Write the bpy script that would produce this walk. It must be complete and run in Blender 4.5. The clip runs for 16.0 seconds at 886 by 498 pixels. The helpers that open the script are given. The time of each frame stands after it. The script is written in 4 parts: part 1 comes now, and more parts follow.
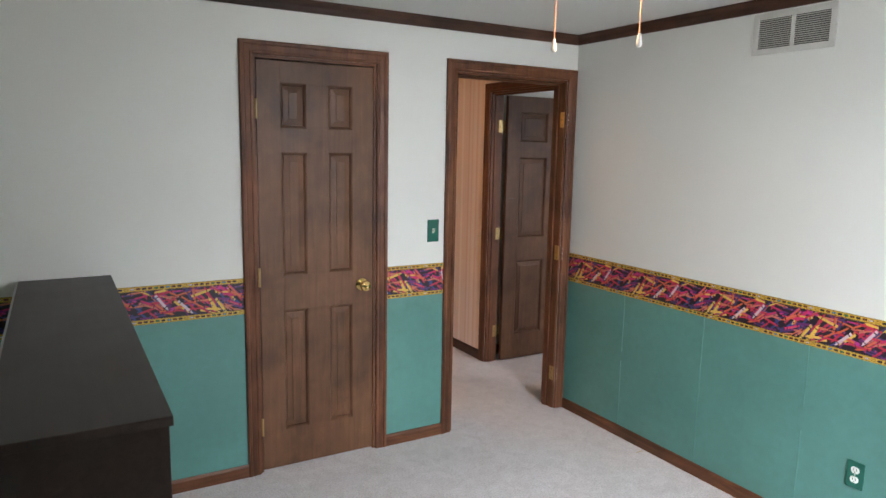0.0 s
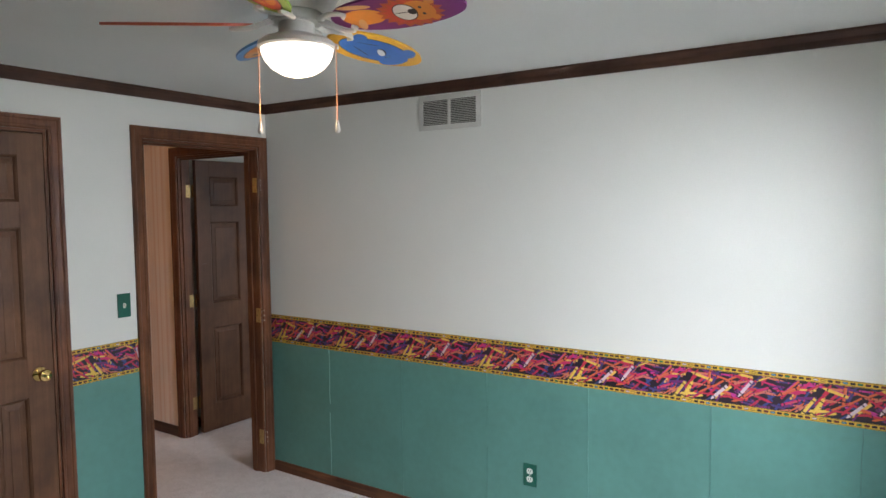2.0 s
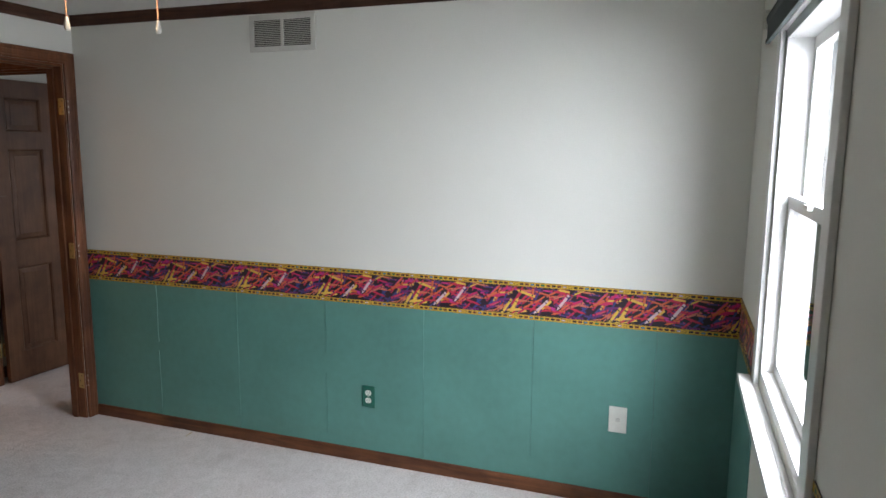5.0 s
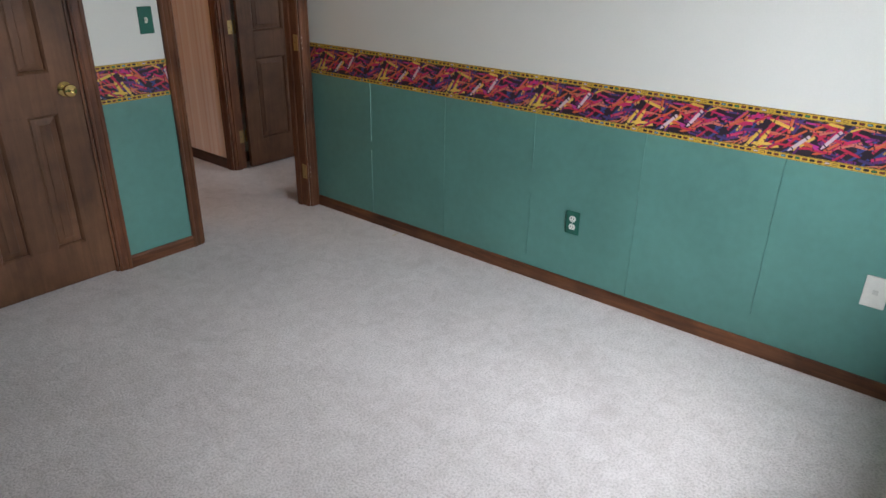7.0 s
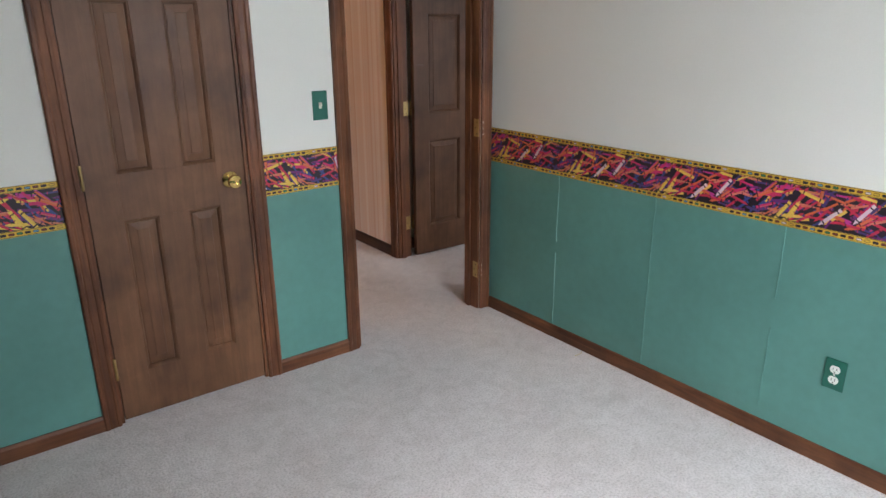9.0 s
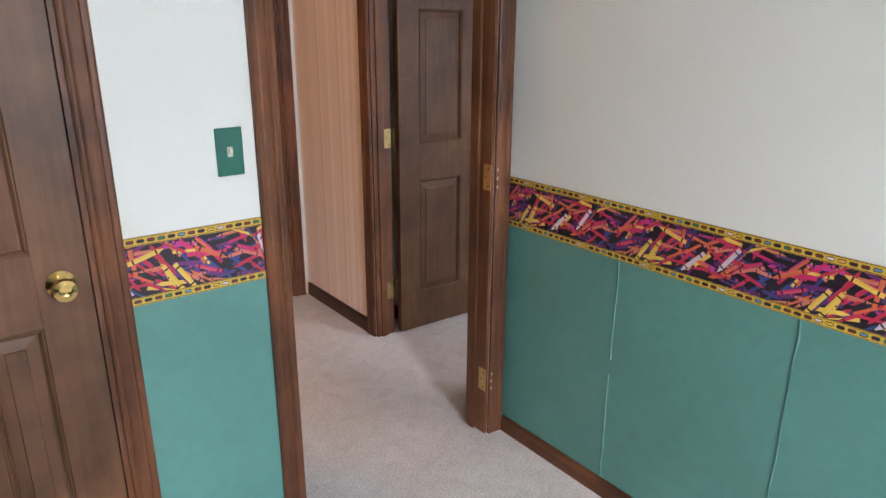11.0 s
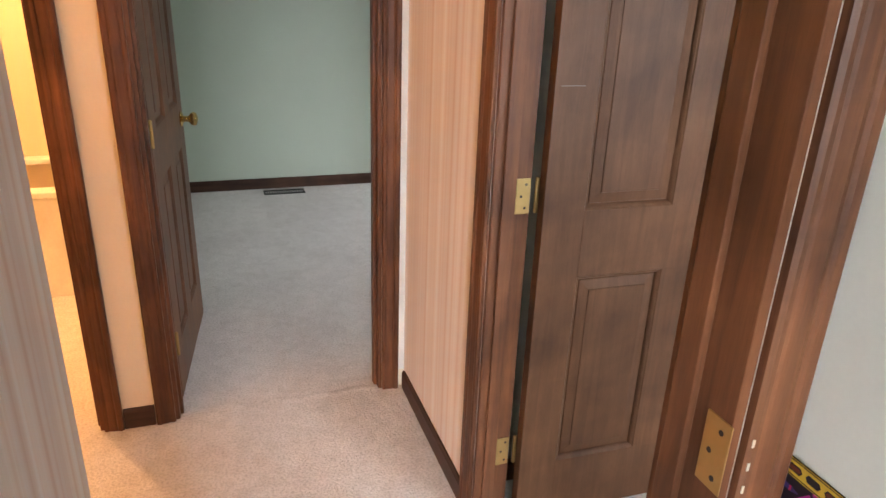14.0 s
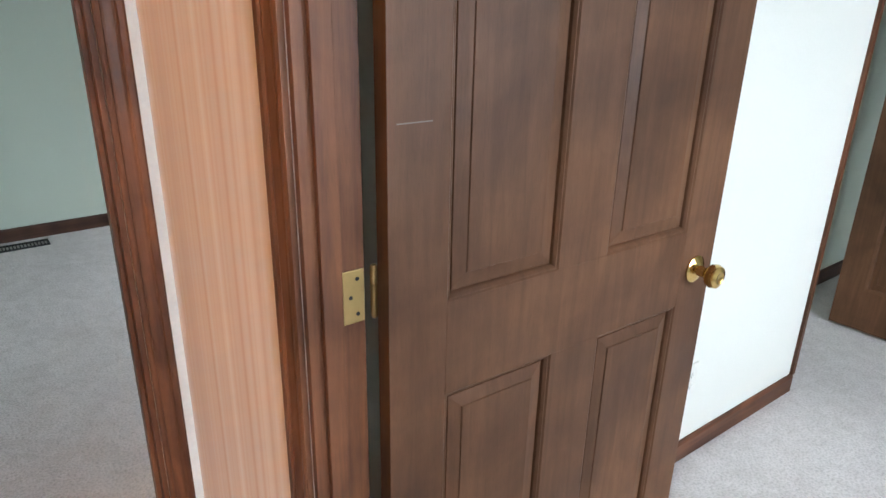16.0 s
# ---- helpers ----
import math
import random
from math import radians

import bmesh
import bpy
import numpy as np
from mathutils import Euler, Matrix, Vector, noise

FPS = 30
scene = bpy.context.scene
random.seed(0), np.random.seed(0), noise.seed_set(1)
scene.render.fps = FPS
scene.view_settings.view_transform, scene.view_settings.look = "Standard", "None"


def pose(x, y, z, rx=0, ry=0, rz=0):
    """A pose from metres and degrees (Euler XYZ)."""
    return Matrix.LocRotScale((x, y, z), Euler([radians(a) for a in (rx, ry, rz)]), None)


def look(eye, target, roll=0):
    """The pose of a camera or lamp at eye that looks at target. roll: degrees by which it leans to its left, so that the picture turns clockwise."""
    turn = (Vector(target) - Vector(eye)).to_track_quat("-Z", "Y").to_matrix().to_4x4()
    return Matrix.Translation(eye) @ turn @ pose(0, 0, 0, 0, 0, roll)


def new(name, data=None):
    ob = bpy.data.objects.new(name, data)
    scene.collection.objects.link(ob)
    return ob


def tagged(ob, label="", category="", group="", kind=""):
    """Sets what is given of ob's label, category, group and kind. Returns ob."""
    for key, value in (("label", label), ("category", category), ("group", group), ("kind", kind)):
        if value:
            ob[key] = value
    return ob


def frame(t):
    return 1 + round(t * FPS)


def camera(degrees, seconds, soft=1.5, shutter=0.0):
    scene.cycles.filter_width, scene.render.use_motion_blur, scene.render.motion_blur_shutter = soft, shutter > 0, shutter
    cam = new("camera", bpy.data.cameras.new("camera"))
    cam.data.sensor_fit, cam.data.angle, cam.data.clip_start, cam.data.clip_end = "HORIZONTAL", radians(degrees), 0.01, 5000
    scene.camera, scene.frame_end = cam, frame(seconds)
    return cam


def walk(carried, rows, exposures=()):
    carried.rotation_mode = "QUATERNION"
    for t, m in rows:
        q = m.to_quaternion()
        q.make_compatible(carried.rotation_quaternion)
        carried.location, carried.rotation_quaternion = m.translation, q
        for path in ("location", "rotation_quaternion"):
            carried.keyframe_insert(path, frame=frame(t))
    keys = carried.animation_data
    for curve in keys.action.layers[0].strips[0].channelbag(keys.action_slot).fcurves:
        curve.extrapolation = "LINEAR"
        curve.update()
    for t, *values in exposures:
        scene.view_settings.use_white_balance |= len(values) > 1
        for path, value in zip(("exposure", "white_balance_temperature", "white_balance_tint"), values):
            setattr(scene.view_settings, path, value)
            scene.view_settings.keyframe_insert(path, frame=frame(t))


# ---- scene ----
cam = camera(67.0, 16.0)
PATH = [
    (0, (-2.759, -3.179, 1.636), (-1.765, -1.47, 1.337), 1.1),
    (0.5, (-2.79, -3.199, 1.647), (-1.523, -1.667, 1.425), 1.0),
    (1, (-2.852, -3.207, 1.657), (-1.414, -1.828, 1.481), 0.2),
    (1.5, (-2.904, -3.228, 1.673), (-1.307, -2.032, 1.532), -0.1),
    (2, (-2.919, -3.232, 1.681), (-1.25, -2.136, 1.55), -0.6),
    (2.5, (-2.939, -3.231, 1.691), (-1.205, -2.239, 1.597), -0.9),
    (3, (-2.978, -3.252, 1.705), (-1.198, -2.342, 1.655), -0.7),
    (3.5, (-2.986, -3.231, 1.711), (-1.216, -2.299, 1.701), -0.2),
    (4, (-2.981, -3.227, 1.692), (-1.18, -2.357, 1.705), -1.5),
    (4.5, (-2.977, -3.233, 1.645), (-1.123, -2.489, 1.553), -1.5),
    (4.7, (-2.972, -3.252, 1.626), (-1.1, -2.574, 1.434), -1.3),
    (6.8, (-2.675, -3.227, 1.492), (-1.155, -2.204, 0.689), 0.3),
    (7, (-2.658, -3.176, 1.519), (-1.238, -2.032, 0.698), 1.0),
    (7.5, (-2.571, -3.116, 1.524), (-1.378, -1.706, 0.757), 0.1),
    (8, (-2.481, -2.951, 1.505), (-1.356, -1.484, 0.742), 0.1),
    (8.5, (-2.425, -2.745, 1.53), (-1.26, -1.258, 0.873), -1.7),
    (8.7, (-2.4, -2.706, 1.516), (-1.241, -1.208, 0.874), -0.9),
    (10.8, (-1.62, -1.769, 1.491), (-0.483, -0.243, 0.874), 0.4),
    (11, (-1.582, -1.675, 1.481), (-0.419, -0.17, 0.861), 0.3),
    (11.5, (-1.324, -1.453, 1.499), (-0.244, 0.122, 0.905), 3.9),
    (12, (-1.178, -1.234, 1.466), (-0.181, 0.37, 0.807), 2.5),
    (12.5, (-1.02, -0.972, 1.479), (-0.022, 0.639, 0.84), 1.4),
    (13, (-0.831, -0.773, 1.46), (0.118, 0.868, 0.824), 2.6),
    (13.5, (-0.668, -0.632, 1.492), (0.082, 1.107, 0.847), 3.1),
    (14, (-0.573, -0.455, 1.469), (0.044, 1.303, 0.742), 2.1),
    (14.5, (-0.585, -0.246, 1.49), (0.151, 1.501, 0.852), 0.6),
    (15, (-0.55, -0.114, 1.459), (0.293, 1.546, 0.728), 1.5),
    (15.5, (-0.434, 0.037, 1.446), (0.516, 1.621, 0.68), 1.5),
    (16, (-0.33, 0.134, 1.452), (0.793, 1.62, 0.724), 1.2),
]
walk(cam, [(t, look(eye, target, roll)) for t, eye, target, roll in PATH],
     [(0, -0.65, 6500, 10), (1.5, -0.65, 6500, 10), (1.9, -1.1, 6500, 10), (2.4, -1.25, 6500, 10), (3.2, -1.5, 6500, 10), (4.7, -1.4, 6500, 10),
      (6.8, -1.45, 6500, 10), (7.5, -1.45, 6500, 10), (8.0, -1.15, 6500, 10), (8.7, -0.95, 6500, 10), (10.8, -0.45, 6300, 10), (12.5, -0.15, 6400, 10),
      (13.5, 0.2, 6650, 10), (14.3, 0.35, 6900, 10), (15, 0.3, 6600, 10), (16, 0.3, 6150, 5)])

# ---- world, sun, large lights ----
world = bpy.data.worlds.new("world")
scene.world = world
world.use_nodes = True
wn = world.node_tree.nodes
sky = wn.new("ShaderNodeTexSky")
sky.sky_type, sky.sun_disc = "NISHITA", False
sky.sun_elevation, sky.sun_rotation = radians(50), radians(200)
world.node_tree.links.new(sky.outputs[0], wn["Background"].inputs[0])
wn["Background"].inputs[1].default_value = 0.12
sun = new("sun", bpy.data.lights.new("sun", "SUN"))
sun.data.energy, sun.data.angle, sun.data.color = 1.0, radians(12), (1, 0.96, 0.9)
sun.matrix_world = look((-8, -14, 20), (0, 0, 0))


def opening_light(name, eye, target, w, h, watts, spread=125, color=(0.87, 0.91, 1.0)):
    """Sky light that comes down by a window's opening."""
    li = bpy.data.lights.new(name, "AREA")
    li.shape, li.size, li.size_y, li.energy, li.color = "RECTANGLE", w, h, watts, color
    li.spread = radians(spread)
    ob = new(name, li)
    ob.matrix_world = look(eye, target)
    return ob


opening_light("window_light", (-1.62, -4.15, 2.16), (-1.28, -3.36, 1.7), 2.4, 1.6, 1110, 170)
opening_light("window_light", (1.5, -1.70, 1.46), (1.5, 0, 0.7), 1.3, 1.0, 35)
opening_light("window_light", (2.78, 3.4, 1.46), (1.35, 3.4, 0.0), 1.3, 1.0, 16, 100)


# ---- materials ----
def nodes_of(name):
    m = bpy.data.materials.new(name)
    m.use_nodes = True
    t = m.node_tree
    return m, t, t.nodes["Principled BSDF"]


def noise_node(t, scale, detail=4, stretch=None, dist=0.0, space="Object"):
    tc = t.nodes.new("ShaderNodeTexCoord")
    n = t.nodes.new("ShaderNodeTexNoise")
    n.inputs["Scale"].default_value, n.inputs["Detail"].default_value = scale, detail
    n.inputs["Distortion"].default_value = dist
    if stretch:
        mp = t.nodes.new("ShaderNodeMapping")
        mp.inputs["Scale"].default_value = stretch
        t.links.new(tc.outputs[space], mp.inputs[0])
        t.links.new(mp.outputs[0], n.inputs[0])
    else:
        t.links.new(tc.outputs[space], n.inputs[0])
    return n


def ramp(t, src, stops):
    r = t.nodes.new("ShaderNodeValToRGB")
    while len(r.color_ramp.elements) < len(stops):
        r.color_ramp.elements.new(0.5)
    for e, (p, c) in zip(r.color_ramp.elements, stops):
        e.position, e.color = p, (*c, 1)
    t.links.new(src, r.inputs[0])
    return r


def bump(t, b, src, strength, distance):
    n = t.nodes.new("ShaderNodeBump")
    n.inputs["Strength"].default_value, n.inputs["Distance"].default_value = strength, distance
    t.links.new(src, n.inputs["Height"])
    t.links.new(n.outputs[0], b.inputs["Normal"])


def mix(t, a, b_, fac, mode="MULTIPLY"):
    m = t.nodes.new("ShaderNodeMix")
    m.data_type, m.blend_type = "RGBA", mode
    t.links.new(a, m.inputs[6])
    t.links.new(b_, m.inputs[7])
    if isinstance(fac, float):
        m.inputs[0].default_value = fac
    else:
        t.links.new(fac, m.inputs[0])
    return m.outputs[2]


def scaled(c, f):
    return tuple(x * f for x in c)


def mottled(name, color, rough=0.6, big=1.5, small=60, vary=0.12, relief=0.15, dist=0.001, metal=0.0):
    """Paint, plaster or paper: soft large blotches, fine grain and relief."""
    m, t, b = nodes_of(name)
    n1, n2 = noise_node(t, big), noise_node(t, small, 6)
    r1 = ramp(t, n1.outputs[0], [(0.3, scaled(color, 1 - vary)), (0.7, scaled(color, 1 + vary * 0.5))])
    r2 = ramp(t, n2.outputs[0], [(0.3, (1 - vary * 0.6,) * 3), (0.7, (1, 1, 1))])
    t.links.new(mix(t, r1.outputs[0], r2.outputs[0], 1.0), b.inputs["Base Color"])
    b.inputs["Roughness"].default_value, b.inputs["Metallic"].default_value = rough, metal
    bump(t, b, n2.outputs[0], relief, dist)
    return m


def wood(name, dark, light, stretch=(14, 14, 0.9), rough=0.44):
    """Stained wood: long grain, blotchy stain and fine pores."""
    m, t, b = nodes_of(name)
    g = noise_node(t, 3, 6, stretch, 0.8)
    p = noise_node(t, 40, 3, (stretch[0], stretch[1], stretch[2] * 1.2))
    s = noise_node(t, 2.6, 7, None, 0.7)
    s2 = noise_node(t, 7.5, 5, None, 0.5)
    r = ramp(t, g.outputs[0], [(0.3, dark), (0.52, tuple((a + c) / 2 for a, c in zip(dark, light))), (0.75, light)])
    r2 = ramp(t, s.outputs[0], [(0.36, (0.46, 0.45, 0.46)), (0.58, (1, 1, 1))])
    r3 = ramp(t, p.outputs[0], [(0.35, (0.88, 0.86, 0.85)), (0.5, (1, 1, 1))])
    r4 = ramp(t, s2.outputs[0], [(0.34, (0.66, 0.64, 0.66)), (0.6, (1.0, 1.0, 1.0))])
    c = mix(t, mix(t, r.outputs[0], r2.outputs[0], 0.8), r4.outputs[0], 0.7)
    t.links.new(mix(t, c, r3.outputs[0], 0.8), b.inputs["Base Color"])
    rr = t.nodes.new("ShaderNodeMapRange")
    t.links.new(s.outputs[0], rr.inputs[0])
    rr.inputs[3].default_value, rr.inputs[4].default_value = rough - 0.08, rough + 0.15
    t.links.new(rr.outputs[0], b.inputs["Roughness"])
    b.inputs["Specular IOR Level"].default_value = 0.3
    bump(t, b, p.outputs[0], 0.12, 0.0005)
    return m


def plain(name, color, rough=0.5, metal=0.0):
    return mottled(name, color, rough, 8, 90, 0.1, 0.08, 0.0004, metal)


M_DOOR = wood("door_wood", (0.130, 0.060, 0.029), (0.190, 0.090, 0.045))
M_TRIM = wood("trim_wood", (0.095, 0.035, 0.016), (0.225, 0.088, 0.038))
M_TRIM_H = wood("trim_wood_across", (0.095, 0.035, 0.016), (0.225, 0.088, 0.038), (0.9, 14, 14))
M_TRIM_Y = wood("trim_wood_along", (0.095, 0.035, 0.016), (0.225, 0.088, 0.038), (14, 0.9, 14))
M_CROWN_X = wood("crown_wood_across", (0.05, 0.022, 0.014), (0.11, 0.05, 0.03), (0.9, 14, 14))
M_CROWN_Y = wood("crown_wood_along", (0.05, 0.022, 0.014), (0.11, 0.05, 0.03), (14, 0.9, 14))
M_DRESSER = wood("dresser_wood", (0.03, 0.02, 0.016), (0.055, 0.035, 0.028), (14, 0.9, 14), 0.4)
M_WHITE = mottled("white_wall_paint", (0.78, 0.79, 0.735), 0.7, 1.2, 140, 0.04, 0.2, 0.0006)
M_CEIL = mottled("ceiling_paint", (0.74, 0.76, 0.73), 0.85, 1.0, 120, 0.05, 0.4, 0.0015)
M_GREEN = mottled("green_wall_paint", (0.098, 0.255, 0.222), 0.55, 2.2, 26, 0.14, 0.3, 0.0015)
M_MINT = mottled("mint_wall_paint", (0.58, 0.66, 0.57), 0.7, 1.2, 140, 0.05, 0.2, 0.0006)
M_CREAM = mottled("cream_wallpaper", (0.80, 0.68, 0.52), 0.7, 2, 120, 0.05, 0.2, 0.0006)
M_GREENPL = plain("green_plastic", (0.006, 0.11, 0.075), 0.4)
M_PLASTIC = plain("white_plastic", (0.78, 0.78, 0.72), 0.35)
M_IVORY = plain("ivory_plastic", (0.70, 0.66, 0.55), 0.35)
M_BRASS = plain("polished_brass", (0.80, 0.58, 0.22), 0.16, 1.0)
M_BRASS_OLD = plain("worn_brass", (0.46, 0.33, 0.14), 0.38, 0.9)
M_DARK = plain("dark_slot", (0.015, 0.014, 0.013), 0.6)
M_STEEL = plain("grey_enamel", (0.62, 0.62, 0.57), 0.4)
M_VINYL = plain("white_vinyl", (0.82, 0.82, 0.80), 0.3)
M_SHADE = mottled("dark_green_fabric", (0.012, 0.022, 0.02), 0.8, 10, 200, 0.2, 0.5, 0.001)
M_FANWHITE = plain("white_enamel", (0.80, 0.78, 0.73), 0.28)
M_CHAIN = plain("copper_chain", (0.75, 0.42, 0.26), 0.3, 1.0)
M_SEAM = plain("torn_paper_edge", (0.15, 0.32, 0.285), 0.8)
M_CAULK = plain("white_caulk", (0.80, 0.79, 0.75), 0.6)
M_SILVERLINE = plain("grey_edge_strip", (0.45, 0.45, 0.43), 0.5)


def carpet(name, a, c):
    m, t, b = nodes_of(name)
    n1, n2, n3 = noise_node(t, 1.3, 6, None, 0.8), noise_node(t, 120, 6), noise_node(t, 14, 8, None, 1.0)
    r1 = ramp(t, n1.outputs[0], [(0.3, a), (0.7, c)])
    r2 = ramp(t, n2.outputs[0], [(0.34, (0.70, 0.69, 0.68)), (0.56, (1, 1, 1))])
    r3 = ramp(t, n3.outputs[0], [(0.3, (0.86, 0.85, 0.84)), (0.62, (1, 1, 1))])
    t.links.new(mix(t, mix(t, r1.outputs[0], r2.outputs[0], 0.8), r3.outputs[0], 0.9), b.inputs["Base Color"])
    b.inputs["Roughness"].default_value = 1.0
    b.inputs["Specular IOR Level"].default_value = 0.1
    b.inputs["Sheen Weight"].default_value = 0.25
    ad = t.nodes.new("ShaderNodeMath")
    ad.operation = "ADD"
    t.links.new(n2.outputs[0], ad.inputs[0])
    t.links.new(n3.outputs[0], ad.inputs[1])
    n4 = noise_node(t, 4.5, 3, (1.0, 0.55, 1.0), 1.4)
    swell = t.nodes.new("ShaderNodeMath")
    swell.operation = "MULTIPLY_ADD"
    t.links.new(n4.outputs[0], swell.inputs[0])
    swell.inputs[1].default_value = 2.2
    t.links.new(ad.outputs[0], swell.inputs[2])
    bump(t, b, swell.outputs[0], 0.7, 0.006)
    return m


M_CARPET = carpet("beige_carpet", (0.68, 0.635, 0.62), (0.80, 0.755, 0.74))


def striped(name, axis):
    """Wallpaper with soft upright stripes in cream, tan and pink."""
    m, t, b = nodes_of(name)
    k = [0.0, 0.0, 0.0]
    k[axis] = 1.0
    n = noise_node(t, 34, 3, tuple(k))
    n2 = noise_node(t, 9, 2, tuple(k))
    r = ramp(t, n.outputs[0], [(0.32, (0.80, 0.64, 0.55)), (0.48, (0.89, 0.79, 0.72)), (0.66, (0.94, 0.89, 0.85))])
    r2 = ramp(t, n2.outputs[0], [(0.35, (0.86, 0.80, 0.78)), (0.65, (1, 1, 1))])
    t.links.new(mix(t, r.outputs[0], r2.outputs[0], 0.9), b.inputs["Base Color"])
    b.inputs["Roughness"].default_value = 0.6
    bump(t, b, noise_node(t, 150).outputs[0], 0.1, 0.0005)
    return m


M_STRIPE_Y = striped("striped_wallpaper", 1)


def glass():
    m, t, b = nodes_of("window_glass")
    b.inputs["Base Color"].default_value = (1, 1, 1, 1)
    b.inputs["Roughness"].default_value, b.inputs["IOR"].default_value = 0.0, 1.45
    b.inputs["Transmission Weight"].default_value = 1.0
    return m


M_GLASS = glass()


def glowing(name, color, strength):
    m, t, b = nodes_of(name)
    b.inputs["Base Color"].default_value = (0.9, 0.88, 0.82, 1)
    b.inputs["Emission Color"].default_value = (*color, 1)
    b.inputs["Emission Strength"].default_value = strength
    return m


M_BOWL = glowing("lit_milk_glass", (1.0, 0.86, 0.68), 7.0)
M_WARM = glowing("lit_warm_glass", (1.0, 0.52, 0.2), 22.0)


# ---- mesh helpers ----
def add_box(bm, x0, x1, y0, y1, z0, z1, mat=0):
    v = [bm.verts.new(p) for p in ((x0, y0, z0), (x1, y0, z0), (x1, y1, z0), (x0, y1, z0), (x0, y0, z1), (x1, y0, z1), (x1, y1, z1), (x0, y1, z1))]
    out = []
    for f in ((3, 2, 1, 0), (4, 5, 6, 7), (0, 1, 5, 4), (1, 2, 6, 5), (2, 3, 7, 6), (3, 0, 4, 7)):
        face = bm.faces.new([v[i] for i in f])
        face.material_index = mat
        out.append(face)
    return out


def boxes(*bs, bevel=0.0):
    bm = bmesh.new()
    for b in bs:
        add_box(bm, *b)
    if bevel:
        bmesh.ops.bevel(bm, geom=bm.edges[:], offset=bevel, segments=2, profile=0.6, affect="EDGES")
    return bm


def lathe(profile, n=32, axis="Z"):
    """A turned solid from (radius, height) pairs."""
    bm = bmesh.new()
    rings = []
    for r, h in profile:
        ring = []
        for i in range(n):
            a = 2 * math.pi * i / n
            c, s = r * math.cos(a), r * math.sin(a)
            ring.append(bm.verts.new((c, s, h) if axis == "Z" else (c, h, s) if axis == "Y" else (h, c, s)))
        rings.append(ring)
    for a, b in zip(rings, rings[1:]):
        for i in range(n):
            bm.faces.new((a[i], a[(i + 1) % n], b[(i + 1) % n], b[i]))
    for ring in (rings[0], rings[-1]):
        try:
            bm.faces.new(ring)
        except ValueError:
            pass
    bmesh.ops.remove_doubles(bm, verts=bm.verts[:], dist=1e-5)
    bmesh.ops.recalc_face_normals(bm, faces=bm.faces[:])
    return bm


def tube(points, r, n=8):
    bm = bmesh.new()
    pts = [Vector(p) for p in points]
    rings = []
    for i, p in enumerate(pts):
        d = (pts[min(i + 1, len(pts) - 1)] - pts[max(i - 1, 0)]).normalized()
        q = d.to_track_quat("Z", "Y")
        rr = r(i / (len(pts) - 1)) if callable(r) else r
        rings.append([bm.verts.new(p + q @ Vector((rr * math.cos(2 * math.pi * k / n), rr * math.sin(2 * math.pi * k / n), 0))) for k in range(n)])
    for a, b in zip(rings, rings[1:]):
        for i in range(n):
            bm.faces.new((a[i], a[(i + 1) % n], b[(i + 1) % n], b[i]))
    bm.faces.new(rings[0][::-1])
    bm.faces.new(rings[-1])
    return bm


def make(name, bm, mats, smooth=False):
    me = bpy.data.meshes.new(name)
    bmesh.ops.recalc_face_normals(bm, faces=bm.faces[:])
    if smooth:
        for f in bm.faces:
            f.smooth = True
    bm.to_mesh(me)
    bm.free()
    for m in mats if isinstance(mats, (list, tuple)) else [mats]:
        me.materials.append(m)
    if smooth:
        me.set_sharp_from_angle(angle=radians(40))
    return new(name, me)


def part(name, bm, material, parent, label="", smooth=False):
    ob = make(name, bm, material, smooth)
    ob.parent = parent
    return tagged(ob, label)


def structure(name, bm, material, label, category):
    return tagged(make(name, bm, material), label, category, kind="structure")


def thing(name, label, category, m=None, group=""):
    ob = new(name)
    ob.empty_display_size = 0.1
    if m is not None:
        ob.matrix_world = m
    return tagged(ob, label, category, group)


# ---- large structure ----
H = 2.31
TOP = 2.045
structure("floor", boxes((-4.3, 4.7, -3.64, 5.05, -0.2, 0.0)), M_CARPET, "pale beige cut-pile carpet through all the rooms", "floor")
structure("ceiling", boxes((-4.3, 4.7, -3.64, 5.05, H, H + 0.15)), M_CEIL, "smooth white painted ceiling", "ceiling")


def wall_x(x0, x1, y0, y1, holes):
    """Wall along x with holes (a, b, sill, head)."""
    out, at = [], x0
    for a, b, s, h in sorted(holes):
        out.append((at, a, y0, y1, 0, H))
        out.append((a, b, y0, y1, h, H))
        if s > 0:
            out.append((a, b, y0, y1, 0, s))
        at = b
    out.append((at, x1, y0, y1, 0, H))
    return boxes(*out)


def wall_y(y0, y1, x0, x1, holes):
    out, at = [], y0
    for a, b, s, h in sorted(holes):
        out.append((x0, x1, at, a, 0, H))
        out.append((x0, x1, a, b, h, H))
        if s > 0:
            out.append((x0, x1, a, b, 0, s))
        at = b
    out.append((x0, x1, at, y1, 0, H))
    return boxes(*out)


CL = (-1.943, -1.319)
EN = (-0.846, -0.070)
GR = (-0.79, -0.038)
BA = (-1.78, -1.02)
HD = (0.16, 0.985)
HN, HE, MN = 1.735, 0.05, 4.62
WZ = (0.90, 1.95)
W1 = (-1.56, -0.725)
structure("wall_north", wall_x(-4.2, 0.21, 0, 0.11, [(*CL, 0, TOP), (*EN, 0, TOP)]), M_WHITE, "off-white painted bedroom wall with two doorways", "wall")
structure("wall_east", boxes((0, 0.12, -3.516, 0, 0, H)), M_WHITE, "off-white painted bedroom wall above a wallpaper border", "wall")
structure("wall_south", wall_x(-4.2, 0.12, -3.64, -3.516, [(*W1, *WZ)]), M_WHITE, "off-white painted outer wall with windows", "wall")
